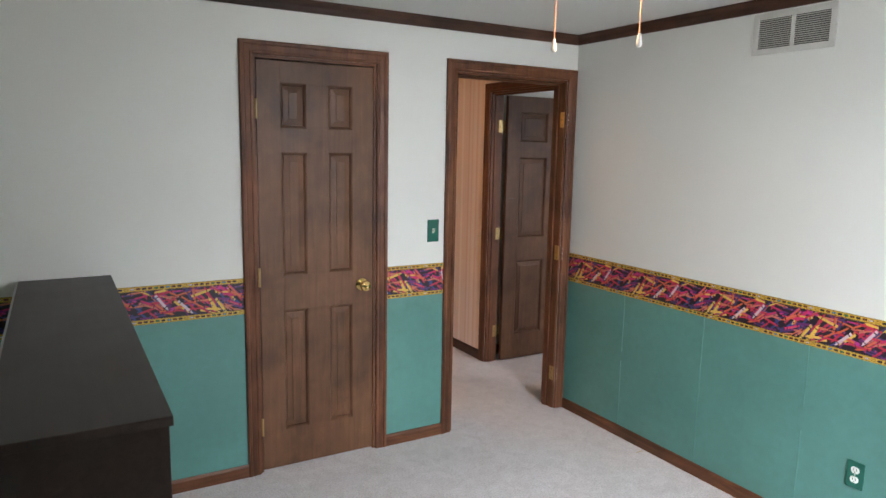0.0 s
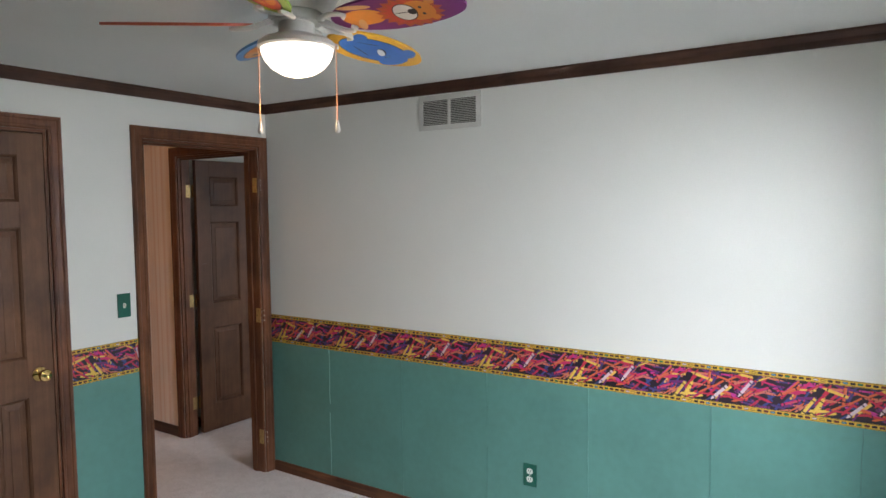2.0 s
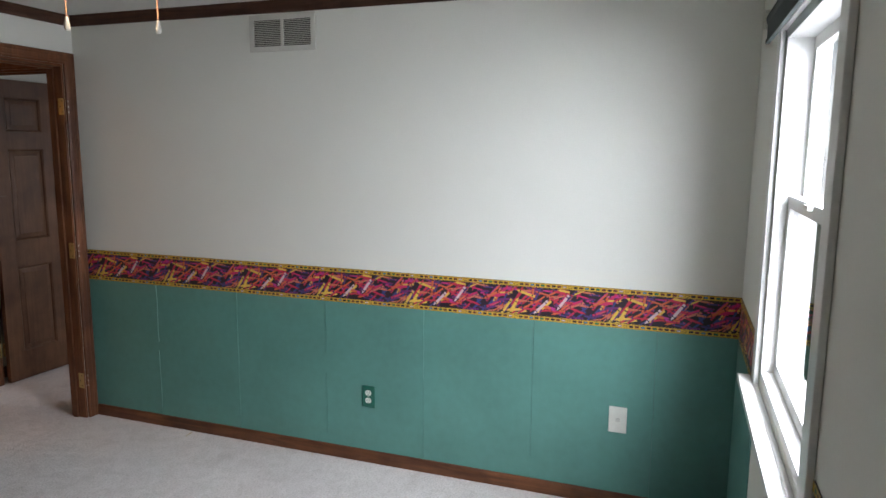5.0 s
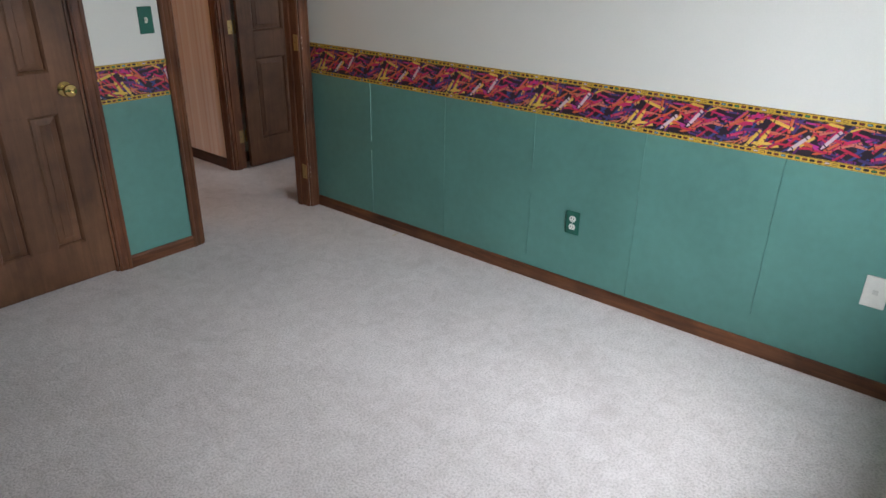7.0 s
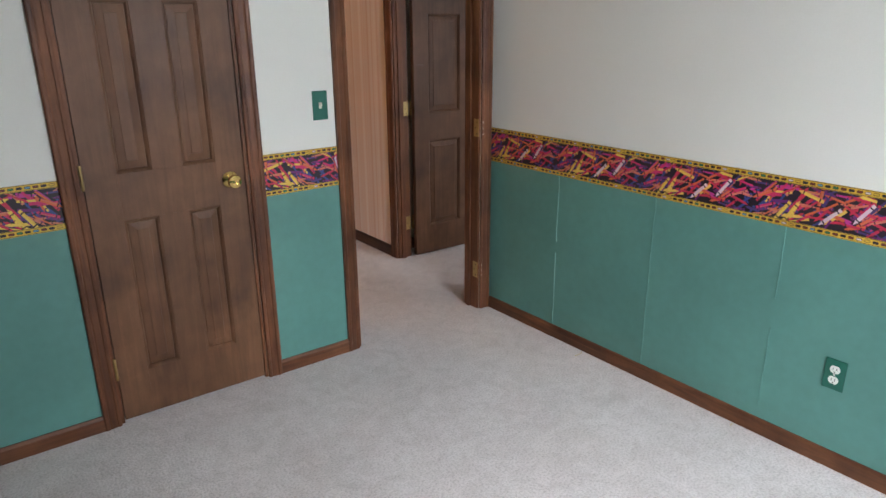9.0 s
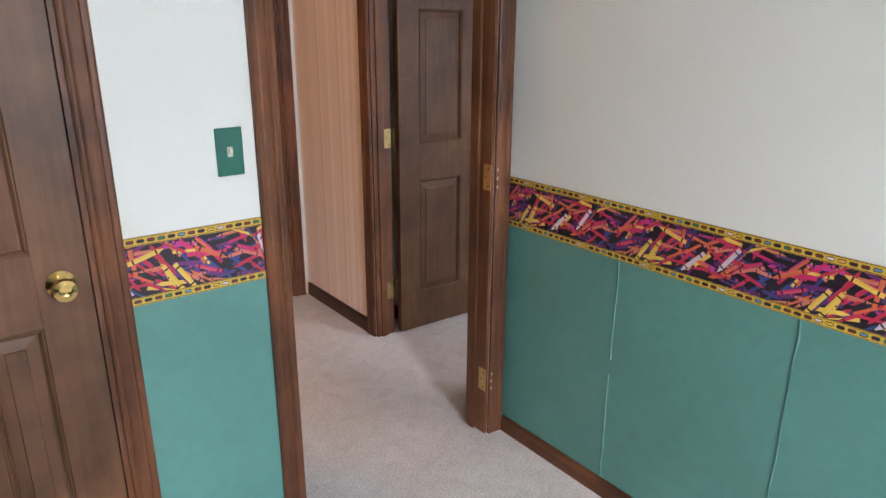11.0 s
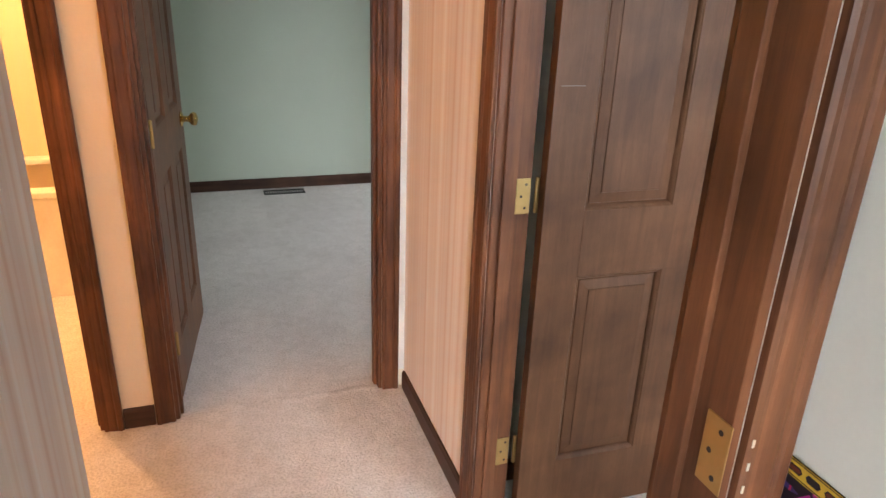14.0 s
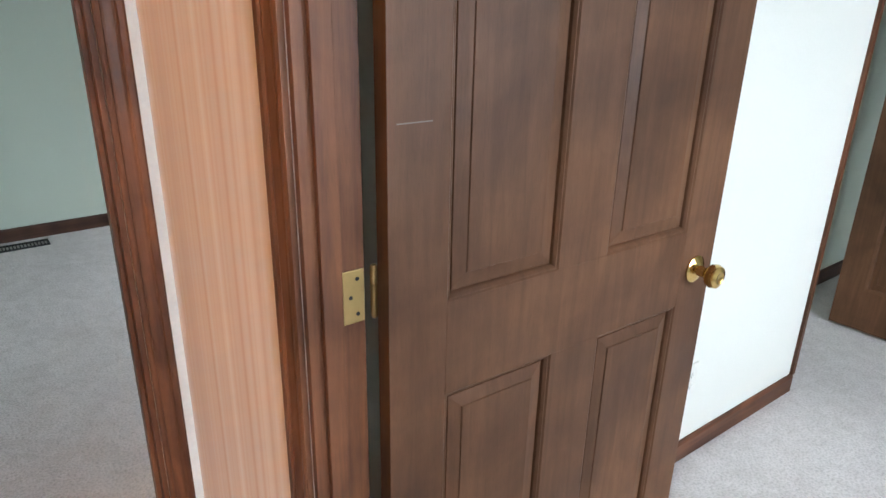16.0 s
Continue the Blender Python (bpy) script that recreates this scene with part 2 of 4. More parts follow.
structure("wall_west", boxes((-4.3, -4.2, -3.64, 0.8, 0, H)), M_WHITE, "off-white painted bedroom wall", "wall")
structure("wall_hall_east", wall_y(0.11, HN, HE, HE + 0.10, [(*HD, 0, TOP)]), M_STRIPE_Y, "hall wall in cream and pink striped wallpaper", "wall")
structure("wall_hall_west", boxes((-0.99, -0.872, 0.11, 0.78, 0, H)), M_STRIPE_Y, "short hall wall in pale striped wallpaper", "wall")
structure("wall_hall_south", boxes((-4.2, -0.99, 0.68, 0.78, 0, H)), M_CREAM, "cream papered hall wall", "wall")
structure("wall_hall_north", wall_x(-4.2, HE + 0.10, HN, HN + 0.11, [(*GR, 0, TOP), (*BA, 0, TOP)]), M_CREAM, "cream papered hall wall with two doorways", "wall")
structure("wall_hall_end", boxes((-4.3, -4.2, 0.8, 3.8, 0, H)), M_CREAM, "cream papered wall closing the hall", "wall")
# mint bedroom
MS = HN + 0.11
structure("wall_mint_south", boxes((HE + 0.10, 2.6, MS - 0.11, MS, 0, H)), M_MINT, "pale mint painted wall", "wall")
structure("wall_mint_skin", boxes((GR[1] + 0.066, HE + 0.10, MS, MS + 0.006, 0, H)), M_MINT, "pale mint painted wall beside the doorway", "wall")
structure("wall_mint_north", boxes((-0.96, 2.72, MN, MN + 0.12, 0, H)), M_MINT, "pale mint painted wall with a dark baseboard", "wall")
structure("wall_mint_west", boxes((-0.96, -0.855, MS, MN, 0, H)), M_MINT, "pale mint painted side wall", "wall")
structure("wall_mint_east", wall_y(MS, MN, 2.6, 2.72, [(2.7, 4.1, *WZ)]), M_MINT, "pale mint painted outer wall with a window", "wall")
# white bedroom behind the open hall door
structure("wall_white_north", boxes((HE + 0.10, 2.13, 1.12, 1.23, 0, H)), M_WHITE, "bright white painted wall behind the open door", "wall")
structure("wall_white_return", boxes((2.02, 2.13, 1.23, HN, 0, H)), M_WHITE, "white painted wall return", "wall")
structure("wall_white_recess", boxes((2.13, 4.6, 1.56, 1.66, 0, H)), M_MINT, "pale green painted recess wall", "wall")
structure("wall_white_east", boxes((4.6, 4.7, -1.64, 1.66, 0, H)), M_WHITE, "white painted wall", "wall")
structure("wall_white_south", wall_x(0.12, 4.6, -1.64, -1.52, [(0.8, 2.2, *WZ)]), M_WHITE, "white painted outer wall with a window", "wall")
structure("trim_corner", boxes((2.118, 2.138, 1.108, 1.1199, 0.076, H)), M_TRIM, "dark stained corner trim on the white wall", "trim")
# bathroom
structure("wall_bath_north", boxes((-4.2, -0.96, 3.7, 3.8, 0, H)), M_CREAM, "warm lit bathroom wall", "wall")
structure("wall_bath_east", boxes((-1.02, -0.96, MS, 3.7, 0, H)), M_CREAM, "warm lit bathroom side wall", "wall")

# green lower walls, thin paper skins on the bedroom walls
BZ0, BZ1, BB = 0.829, 1.004, 0.064
S = 0.003
seg_n = [(-4.2, CL[0] - 0.0615), (CL[1] + 0.058, EN[0] - 0.06)]
structure("wainscot_north", boxes(*[(a, b, -S, 0, 0, BZ0) for a, b in seg_n]), M_GREEN, "green painted lower wall beside the doors", "wall")
structure("wainscot_east", boxes((-S, 0, -3.516, -0.001, 0, BZ0)), M_GREEN, "green painted lower wall with raised paper seams", "wall")
structure("wainscot_south", boxes((-0.66, -S, -3.516, -3.516 + S, 0, BZ0), (-4.2, -1.63, -3.516, -3.516 + S, 0, BZ0)), M_GREEN, "green painted lower wall by the window", "wall")
random.seed(4)
for i in range(6):
    y = -0.498 - 0.539 * i
    bm = bmesh.new()
    prev = None
    for k in range(15):
        z = BB + (BZ0 - BB) * k / 14
        o = random.uniform(-0.002, 0.002)
        w = random.choice((0.0006, 0.001, 0.002))
        ring = [bm.verts.new((-S, y + o - w, z)), bm.verts.new((-S - 0.0035, y + o, z)), bm.verts.new((-S, y + o + w, z))]
        if prev and random.random() < 0.94:
            for j in range(2):
                bm.faces.new((prev[j], prev[j + 1], ring[j + 1], ring[j]))
        prev = ring
    tagged(make("paper_seam", bm, M_SEAM if i == 0 else M_GREEN), "raised torn seam in the green lower wall", "wall seam", "paper seams", "structure")


# baseboards and crown
def base_x(name, a, b, y, out, mat=M_TRIM_H, h=BB):
    """Baseboard along x on the wall face y, standing out towards out (+1/-1)."""
    bm = bmesh.new()
    pr = [(0, 0), (0.012, 0), (0.012, h - 0.012), (0.007, h), (0, h)]
    va = [bm.verts.new((a, y + out * d, z)) for d, z in pr]
    vb = [bm.verts.new((b, y + out * d, z)) for d, z in pr]
    for i in range(5):
        bm.faces.new((va[i], va[(i + 1) % 5], vb[(i + 1) % 5], vb[i]))
    bm.faces.new(va)
    bm.faces.new(vb)
    structure(name, bm, mat, "low stained wood baseboard along the carpet", "baseboard")


def base_y(name, a, b, x, out, mat=M_TRIM_Y, h=BB):
    bm = bmesh.new()
    pr = [(0, 0), (0.012, 0), (0.012, h - 0.012), (0.007, h), (0, h)]
    va = [bm.verts.new((x + out * d, a, z)) for d, z in pr]
    vb = [bm.verts.new((x + out * d, b, z)) for d, z in pr]
    for i in range(5):
        bm.faces.new((va[i], va[(i + 1) % 5], vb[(i + 1) % 5], vb[i]))
    bm.faces.new(va)
    bm.faces.new(vb)
    structure(name, bm, mat, "low stained wood baseboard along the carpet", "baseboard")


base_y("baseboard", -3.51, -0.02, -S, -1)
for a, b in seg_n:
    base_x("baseboard", a, b, -S, -1)
base_x("baseboard", -4.2, -0.02, -3.516 + S, 1)
base_y("baseboard", -3.5, -0.02, -4.2, 1)
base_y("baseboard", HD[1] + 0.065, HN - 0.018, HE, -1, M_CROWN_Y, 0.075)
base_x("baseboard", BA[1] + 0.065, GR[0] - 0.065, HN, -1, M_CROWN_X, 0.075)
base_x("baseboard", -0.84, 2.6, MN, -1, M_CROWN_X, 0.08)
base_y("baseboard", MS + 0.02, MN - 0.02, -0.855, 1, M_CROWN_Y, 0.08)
base_x("baseboard", HE + 0.12, 2.13, 1.12, -1, M_TRIM_H, 0.075)
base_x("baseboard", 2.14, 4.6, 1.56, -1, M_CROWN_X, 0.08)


def crown(name, p, q, n, mat):
    """Crown moulding from p to q with n the way into the room; both ends mitred."""
    pr = [(0, H - 0.056), (0.008, H - 0.056), (0.012, H - 0.046), (0.014, H - 0.030), (0.024, H - 0.014), (0.028, H - 0.010), (0.028, H), (0, H)]
    p, q, n = Vector(p), Vector(q), Vector(n)
    d = (q - p).normalized()
    bm = bmesh.new()
    va = [bm.verts.new((p + n * o + d * o) + Vector((0, 0, z))) for o, z in pr]
    vb = [bm.verts.new((q + n * o - d * o) + Vector((0, 0, z))) for o, z in pr]
    k = len(pr)
    for i in range(k):
        bm.faces.new((va[i], va[(i + 1) % k], vb[(i + 1) % k], vb[i]))
    bm.faces.new(va)
    bm.faces.new(vb)
    structure(name, bm, mat, "dark stained crown moulding under the ceiling", "crown moulding")


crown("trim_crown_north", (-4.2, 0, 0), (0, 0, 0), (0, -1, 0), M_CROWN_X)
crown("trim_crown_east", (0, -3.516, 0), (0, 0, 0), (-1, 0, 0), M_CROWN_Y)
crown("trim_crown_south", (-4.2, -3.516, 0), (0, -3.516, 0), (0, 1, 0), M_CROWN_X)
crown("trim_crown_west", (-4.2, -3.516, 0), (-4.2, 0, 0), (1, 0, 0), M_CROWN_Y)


# door frames: local x across the opening, local z up, local -y towards the viewer
def casing(w, h, width=0.062):
    """Mitred moulded casing round an opening from (0, 0) to (w, h), proud towards -y."""
    pr = [(0.0, 0.0), (0.0, 0.010), (0.006, 0.013), (0.012, 0.013), (0.015, 0.010), (0.020, 0.012), (0.036, 0.015), (0.042, 0.014), (0.046, 0.018), (0.056, 0.019), (width, 0.015), (width, 0.0)]
    bm = bmesh.new()
    st = []
    for sx, x, z, up in ((-1, 0, 0, 0), (-1, 0, h, 1), (1, w, h, 1), (1, w, 0, 0)):
        st.append([bm.verts.new((x + sx * u, -d, z + up * u)) for u, d in pr])
    for a, b in zip(st, st[1:]):
        for i in range(len(pr)):
            j = (i + 1) % len(pr)
            bm.faces.new((a[i], a[j], b[j], b[i]))
    bm.faces.new(st[0])
    bm.faces.new(st[-1])
    return bm


def door_frame(name, m, w, depth, label, stop_at=0.05, back=True, reveal=0.0):
    """A lined doorway: jamb with stop, casing on the near and on the far side."""
    t = 0.014
    jamb = boxes((0, t, 0, depth, 0, TOP - t), (w - t, w, 0, depth, 0, TOP - t), (0, w, 0, depth, TOP - t, TOP), bevel=0.0015)
    ob = tagged(make(name, jamb, M_TRIM), label, "door frame", "", "structure")
    ob.matrix_world = m
    part("door_stop", boxes((t, t + 0.011, stop_at, stop_at + 0.034, 0, TOP - t - 0.011), (w - t - 0.011, w - t, stop_at, stop_at + 0.034, 0, TOP - t - 0.011), (t, w - t, stop_at, stop_at + 0.034, TOP - t - 0.011, TOP - t), bevel=0.002), M_TRIM, ob)
    c = casing(w, TOP)
    bmesh.ops.translate(c, vec=(0, -0.001, 0), verts=c.verts[:])
    part("casing", c, M_TRIM, ob)
    if back:
        c = casing(w + 2 * reveal, TOP + reveal)
        for v in c.verts:
            v.co.x -= reveal
            v.co.y = depth + 0.001 - v.co.y
        part("casing", c, M_TRIM, ob)
    return ob


door_frame("door_frame_1", pose(CL[0], 0, 0), CL[1] - CL[0], 0.11, "dark stained wood closet door frame")
entry = door_frame("door_frame_2", pose(EN[0], 0, 0), EN[1] - EN[0], 0.11, "dark stained wood entry frame with bare hinge leaves", 0.055)
door_frame("door_frame_3", pose(GR[0], HN, 0), GR[1] - GR[0], 0.11, "dark stained wood frame of the mint bedroom", 0.03)
door_frame("door_frame_4", pose(BA[0], HN, 0), BA[1] - BA[0], 0.11, "dark stained wood bathroom door frame", 0.03)
door_frame("door_frame_5", pose(HE, HD[1], 0, 0, 0, -90), HD[1] - HD[0], 0.10, "dark stained wood frame round the open hall door", 0.022, reveal=0.012)
structure("trim_caulk", boxes((GR[1] + 0.063, HE - 0.0005, HN - 0.004, HN - 0.0003, 0.076, H)), M_CAULK, "white filler strip in the wall corner", "trim")


# ---- panel doors ----
def knob(parent, x, z, y, out):
    """Brass knob with rosette on the face y, standing out towards out."""
    k = lathe([(0.0, 0.0), (0.031, 0.0), (0.032, 0.004), (0.024, 0.009), (0.0125, 0.013), (0.0115, 0.03), (0.016, 0.035), (0.025, 0.042), (0.028, 0.052), (0.025, 0.062), (0.014, 0.066), (0.012, 0.0645), (0.0, 0.0645)], 28, "Y")
    for v in k.verts:
        v.co = Vector((v.co.x + x, y + out * v.co.y, v.co.z + z))
    return part("door_knob", k, M_BRASS, parent, "polished brass door knob", True)


def hinge(parent, x, y, z, leaf_dir):
    """Barrel with knuckles at (x, y) and one leaf that lies along leaf_dir (unit x, y)."""
    bm = lathe([(0.0, -0.046), (0.0045, -0.046), (0.006, -0.043), (0.006, -0.0152), (0.0052, -0.0148), (0.0052, -0.0142), (0.006, -0.0138), (0.006, 0.0138), (0.0052, 0.0142), (0.0052, 0.0148), (0.006, 0.0152), (0.006, 0.043), (0.0045, 0.046), (0.0, 0.046)], 12)
    for v in bm.verts:
        v.co += Vector((x, y, z))
    h = part("hinge", bm, M_BRASS_OLD, parent, "worn brass hinge", True)
    return h


def panel_door(name, w, m, label, h=2.025, knobs=(-1, 1), hinge_side=0, knob_z=0.923, mid=0.112, rows=((0.205, 0.823), (1.0, 1.60), (1.715, 1.925))):
    """Six-panel door; local x from the hinge edge 0 to w, thickness 0.035 in y from 0."""
    door = thing(name, label, "door", m)
    T, stile = 0.035, 0.112
    pw = (w - 2 * stile - mid) / 2
    cols = [(stile, stile + pw), (w - stile - pw, w - stile)]
    z0 = 0.012
    bs = [(0, stile, 0, T, z0, h), (w - stile, w, 0, T, z0, h)]
    zs = [z0] + [z for r in rows for z in r] + [h]
    for i in range(0, len(zs), 2):
        bs.append((stile, w - stile, 0, T, zs[i], zs[i + 1]))
    for a, b in rows:
        bs.append((cols[0][1], cols[1][0], 0, T, a, b))
    part("slab", boxes(*bs, bevel=0.0008), M_DOOR, door)
    for a, b in rows:
        for c, d in cols:
            bm = bmesh.new()
            for side in (0, 1):
                f = (lambda y: y) if side == 0 else (lambda y: T - y)
                rings = []
                for ins, y in ((0, 0.0), (0.003, 0.003), (0.005, 0.003), (0.010, 0.008), (0.012, 0.0135), (0.0145, 0.0135), (0.016, 0.011), (0.042, 0.0065), (0.0435, 0.004)):
                    rings.append([bm.verts.new((px, f(y), pz)) for px, pz in ((c + ins, a + ins), (d - ins, a + ins), (d - ins, b - ins), (c + ins, b - ins))])
                for r, s in zip(rings, rings[1:]):
                    for i in range(4):
                        bm.faces.new((r[i], r[(i + 1) % 4], s[(i + 1) % 4], s[i]))
                bm.faces.new(rings[-1])
            part("panel", bm, M_DOOR, door)
    for k in knobs:
        knob(door, w - 0.062, knob_z, 0 if k < 0 else T, k)
    for z in (0.24, 1.0, 1.80):
        hinge(door, -0.004, T + 0.004 if hinge_side else -0.004, z, None)
    return door


closet = panel_door("panel_door", CL[1] - CL[0] - 0.034, pose(CL[0] + 0.017, 0.002, 0), "closed dark brown six-panel closet door with brass knob", knobs=(-1,))
hall_door = panel_door("panel_door", 0.866, pose(HE + 0.119, 0.931, 0, 0, 0, -1.5), "open dark brown six-panel door with scuffed stain", hinge_side=1, knob_z=0.868, mid=0.132, rows=((0.205, 0.785), (0.965, 1.575), (1.69, 1.91)))
mint_door = panel_door("panel_door", 0.705, pose(GR[0] + 0.022, MS + 0.012, 0, 0, 0, 84), "open dark brown six-panel door against the mint wall", knobs=(-1, 1), knob_z=0.93)
recess_door = panel_door("panel_door", 0.75, pose(2.93, 0.56, 0, 0, 0, 92), "dark brown six-panel door standing ajar by the recess", knobs=(-1,))


def leaf_plate(parent, m, holes=True):
    """A flat hinge leaf with three screw holes, local x wide, z tall, proud in -y."""
    bm = boxes((-0.019, 0.019, -0.0025, 0.0, -0.045, 0.045), bevel=0.0008)
    ob = part("hinge_leaf", bm, M_BRASS_OLD, parent, "bare brass hinge leaf")
    ob.matrix_local = m
    bm = bmesh.new()
    for x, z in ((0.006, -0.03), (-0.006, 0.0), (0.006, 0.03)):
        c = lathe([(0, -0.0032), (0.0035, -0.0032), (0.0035, 0), (0, 0)], 10, "Y")
        for v in c.verts:
            v.co += Vector((x, 0, z))
        me = bpy.data.meshes.new("tmp")
        c.to_mesh(me)
        c.free()
        bm.from_mesh(me)
    s = part("screw", bm, M_DARK, ob)
    return ob


wE = EN[1] - EN[0]
for z in (0.23, 1.005, 1.815):
    leaf_plate(entry, pose(wE - 0.014, 0.016, z, 0, 0, -90))
    bm = boxes(*[(wE + 0.004, wE + 0.007, -0.0142, -0.0125, z + k - 0.006, z + k + 0.004) for k in (-0.03, 0.0, 0.03)])
    part("knuckle_notch", bm, M_IVORY, entry, "pale bare wood notches of a removed hinge")
frame5 = bpy.data.objects["door_frame_5"]
for z in (0.24, 1.0, 1.80):
    leaf_plate(frame5, pose(0.0145, 0.079, z, 0, 0, 90))
frame3 = bpy.data.objects["door_frame_3"]
for z in (0.24, 1.0, 1.80):
    leaf_plate(frame3, pose(0.0145, 0.09, z, 0, 0, 90))

for z in (0.24, 1.0, 1.80):
    leaf_plate(mint_door, pose(-0.0004, 0.0175, z, 0, 0, -90) @ Matrix.Diagonal((0.85, 1, 1, 1)))

# ---- wallpaper border ----
CRAYON = [(0.48, 0.02, 0.06), (0.60, 0.12, 0.04), (0.72, 0.50, 0.08), (0.45, 0.03, 0.26), (0.06, 0.04, 0.16), (0.035, 0.06, 0.22), (0.60, 0.52, 0.56), (0.14, 0.02, 0.15), (0.55, 0.18, 0.12), (0.55, 0.02, 0.12)]
M_INK = plain("border_black", (0.016, 0.010, 0.018), 0.5)
M_GOLD = plain("border_gold", (0.62, 0.40, 0.04), 0.5)
BORDER = [M_INK, M_GOLD] + [plain("border_print", c, 0.45) for c in CRAYON] + [plain("border_bead_green", (0.03, 0.20, 0.08), 0.5), plain("border_bead_blue", (0.10, 0.28, 0.42), 0.5), plain("border_bead_maroon", (0.16, 0.03, 0.015), 0.5)]


def crayon_tile(period, height):
    rnd = random.Random(11)
    out = []
    for i in range(150):
        big = i > 60
        a = rnd.choice((-0.75, -0.6, -0.95, 0.2, 0.3, -0.25, 1.9, 0.05)) + rnd.gauss(0, 0.16) + (math.pi if rnd.random() < 0.4 else 0)
        ln = rnd.uniform(0.045, 0.09) if big else rnd.uniform(0.04, 0.07)
        mat = rnd.choice((2, 2, 3, 3, 3, 7, 9, 10, 11, 2, 6, 4, 4, 10, 5)) if big else rnd.choice((6, 7, 9, 6, 7, 9, 0, 5, 2))
        out.append((rnd.uniform(0, period), rnd.uniform(0.0, height), a, ln, rnd.uniform(0.0034, 0.0054), mat, rnd.random() < 0.6))
    for u, v, a, mat in ((0.10, 0.07, -0.95, 8), (0.27, 0.10, 0.28, 4), (0.33, 0.03, -1.05, 4), (0.36, 0.03, -1.0, 4), (0.2, 0.04, -0.8, 8), (0.43, 0.08, -0.5, 3)):
        out.append((u, v, a, 0.09, 0.0060, mat, True))
    return out


def border(name, start, end, out, phase, label):
    """A printed paper strip from start to end (x, y) with out pointing into the room."""
    p, q, o = Vector((*start, 0)), Vector((*end, 0)), Vector((*out, 0))
    length, d = (q - p).length, (q - p).normalized()
    bm = bmesh.new()

    def face(pts, lift, mat):
        f = bm.faces.new([bm.verts.new(p + d * u + o * lift + Vector((0, 0, v))) for u, v in pts])
        f.material_index = mat

    face([(0, BZ0), (length, BZ0), (length, BZ1), (0, BZ1)], 0.0012, 0)
    lo, hi, per = BZ0 + 0.022, BZ1 - 0.022, 0.487
    tile = crayon_tile(per, hi - lo)
    for k in range(-1, int(length / per) + 2):
        for i, (u, v, a, ln, w, mat, banded) in enumerate(tile):
            cu, cv = u + (k + phase) * per, lo + v
            if cu < -0.05 or cu > length + 0.05:
                continue
            ca, sa = math.cos(a), math.sin(a)

            def pt(x, y):
                return (min(max(cu + ca * x - sa * y, 0), length), min(max(cv + sa * x + ca * y, lo), hi))

            lift = 0.0014 + i * 0.000010
            h = ln / 2
            shape = [pt(-h, -w), pt(h * 0.72, -w), pt(h * 0.76, -w * 0.7), pt(h, -w * 0.25), pt(h, w * 0.25), pt(h * 0.76, w * 0.7), pt(h * 0.72, w), pt(-h, w)]
            if len(set((round(x, 5), round(y, 5)) for x, y in shape)) < 6:
                continue
            face(shape, lift, mat)
            if banded:
                for b in (-0.75, 0.55):
                    face([pt(h * b, -w), pt(h * (b + 0.1), -w), pt(h * (b + 0.1), w), pt(h * b, w)], lift + 0.000004, 0 if mat != 6 else 11)
                face([pt(-h * 0.62, w * 0.25), pt(h * 0.5, w * 0.25), pt(h * 0.5, w * 0.6), pt(-h * 0.62, w * 0.6)], lift + 0.000004, {2: 11, 3: 10, 4: 1, 5: 11, 11: 10, 10: 3}.get(mat, mat))
    for z0, z1 in ((BZ0, lo), (hi, BZ1)):
        face([(0, z0), (length, z0), (length, z1), (0, z1)], 0.0036, 1)
        c, hh = (z0 + z1) / 2, (z1 - z0) / 2
        for e in (z0 + 0.0012, z1 - 0.0026):
            face([(0, e), (length, e), (length, e + 0.0014), (0, e + 0.0014)], 0.0037, 0)
        u, n = 0.004 + phase * 0.01, 0
        while u < length - 0.024:
            mat = (14, 0, 14, 12, 0, 13, 14, 0, 1, 8)[n % 10]
            r = 0.42 * hh
            face([(u + 0.003, c - r), (u + 0.017, c - r), (u + 0.020, c), (u + 0.017, c + r), (u + 0.003, c + r), (u, c)], 0.0038, 0)
            r *= 0.62
            face([(u + 0.004, c - r), (u + 0.016, c - r), (u + 0.0185, c), (u + 0.016, c + r), (u + 0.004, c + r), (u + 0.0015, c)], 0.0039, mat)
            u, n = u + 0.0245, n + 1
    me = bpy.data.meshes.new(name)
    bm.to_mesh(me)
    bm.free()
    for m in BORDER:
        me.materials.append(m)
    tagged(new(name, me), label, "wallpaper border", "wallpaper borders", "structure")


BL = "wallpaper border printed with scattered crayons between gold bands"
border("trim_border_east", (0, -3.516), (0, -0.001), (-1, 0), 0.3, BL)
for a, b in seg_n:
    border("trim_border_north", (a, 0), (b, 0), (0, -1), 0.55, BL)
border("trim_border_south", (-0.66, -3.516), (-0.004, -3.516), (0, 1), 0.1, BL)
border("trim_border_south", (-4.2, -3.516), (-1.63, -3.516), (0, 1), 0.4, BL)


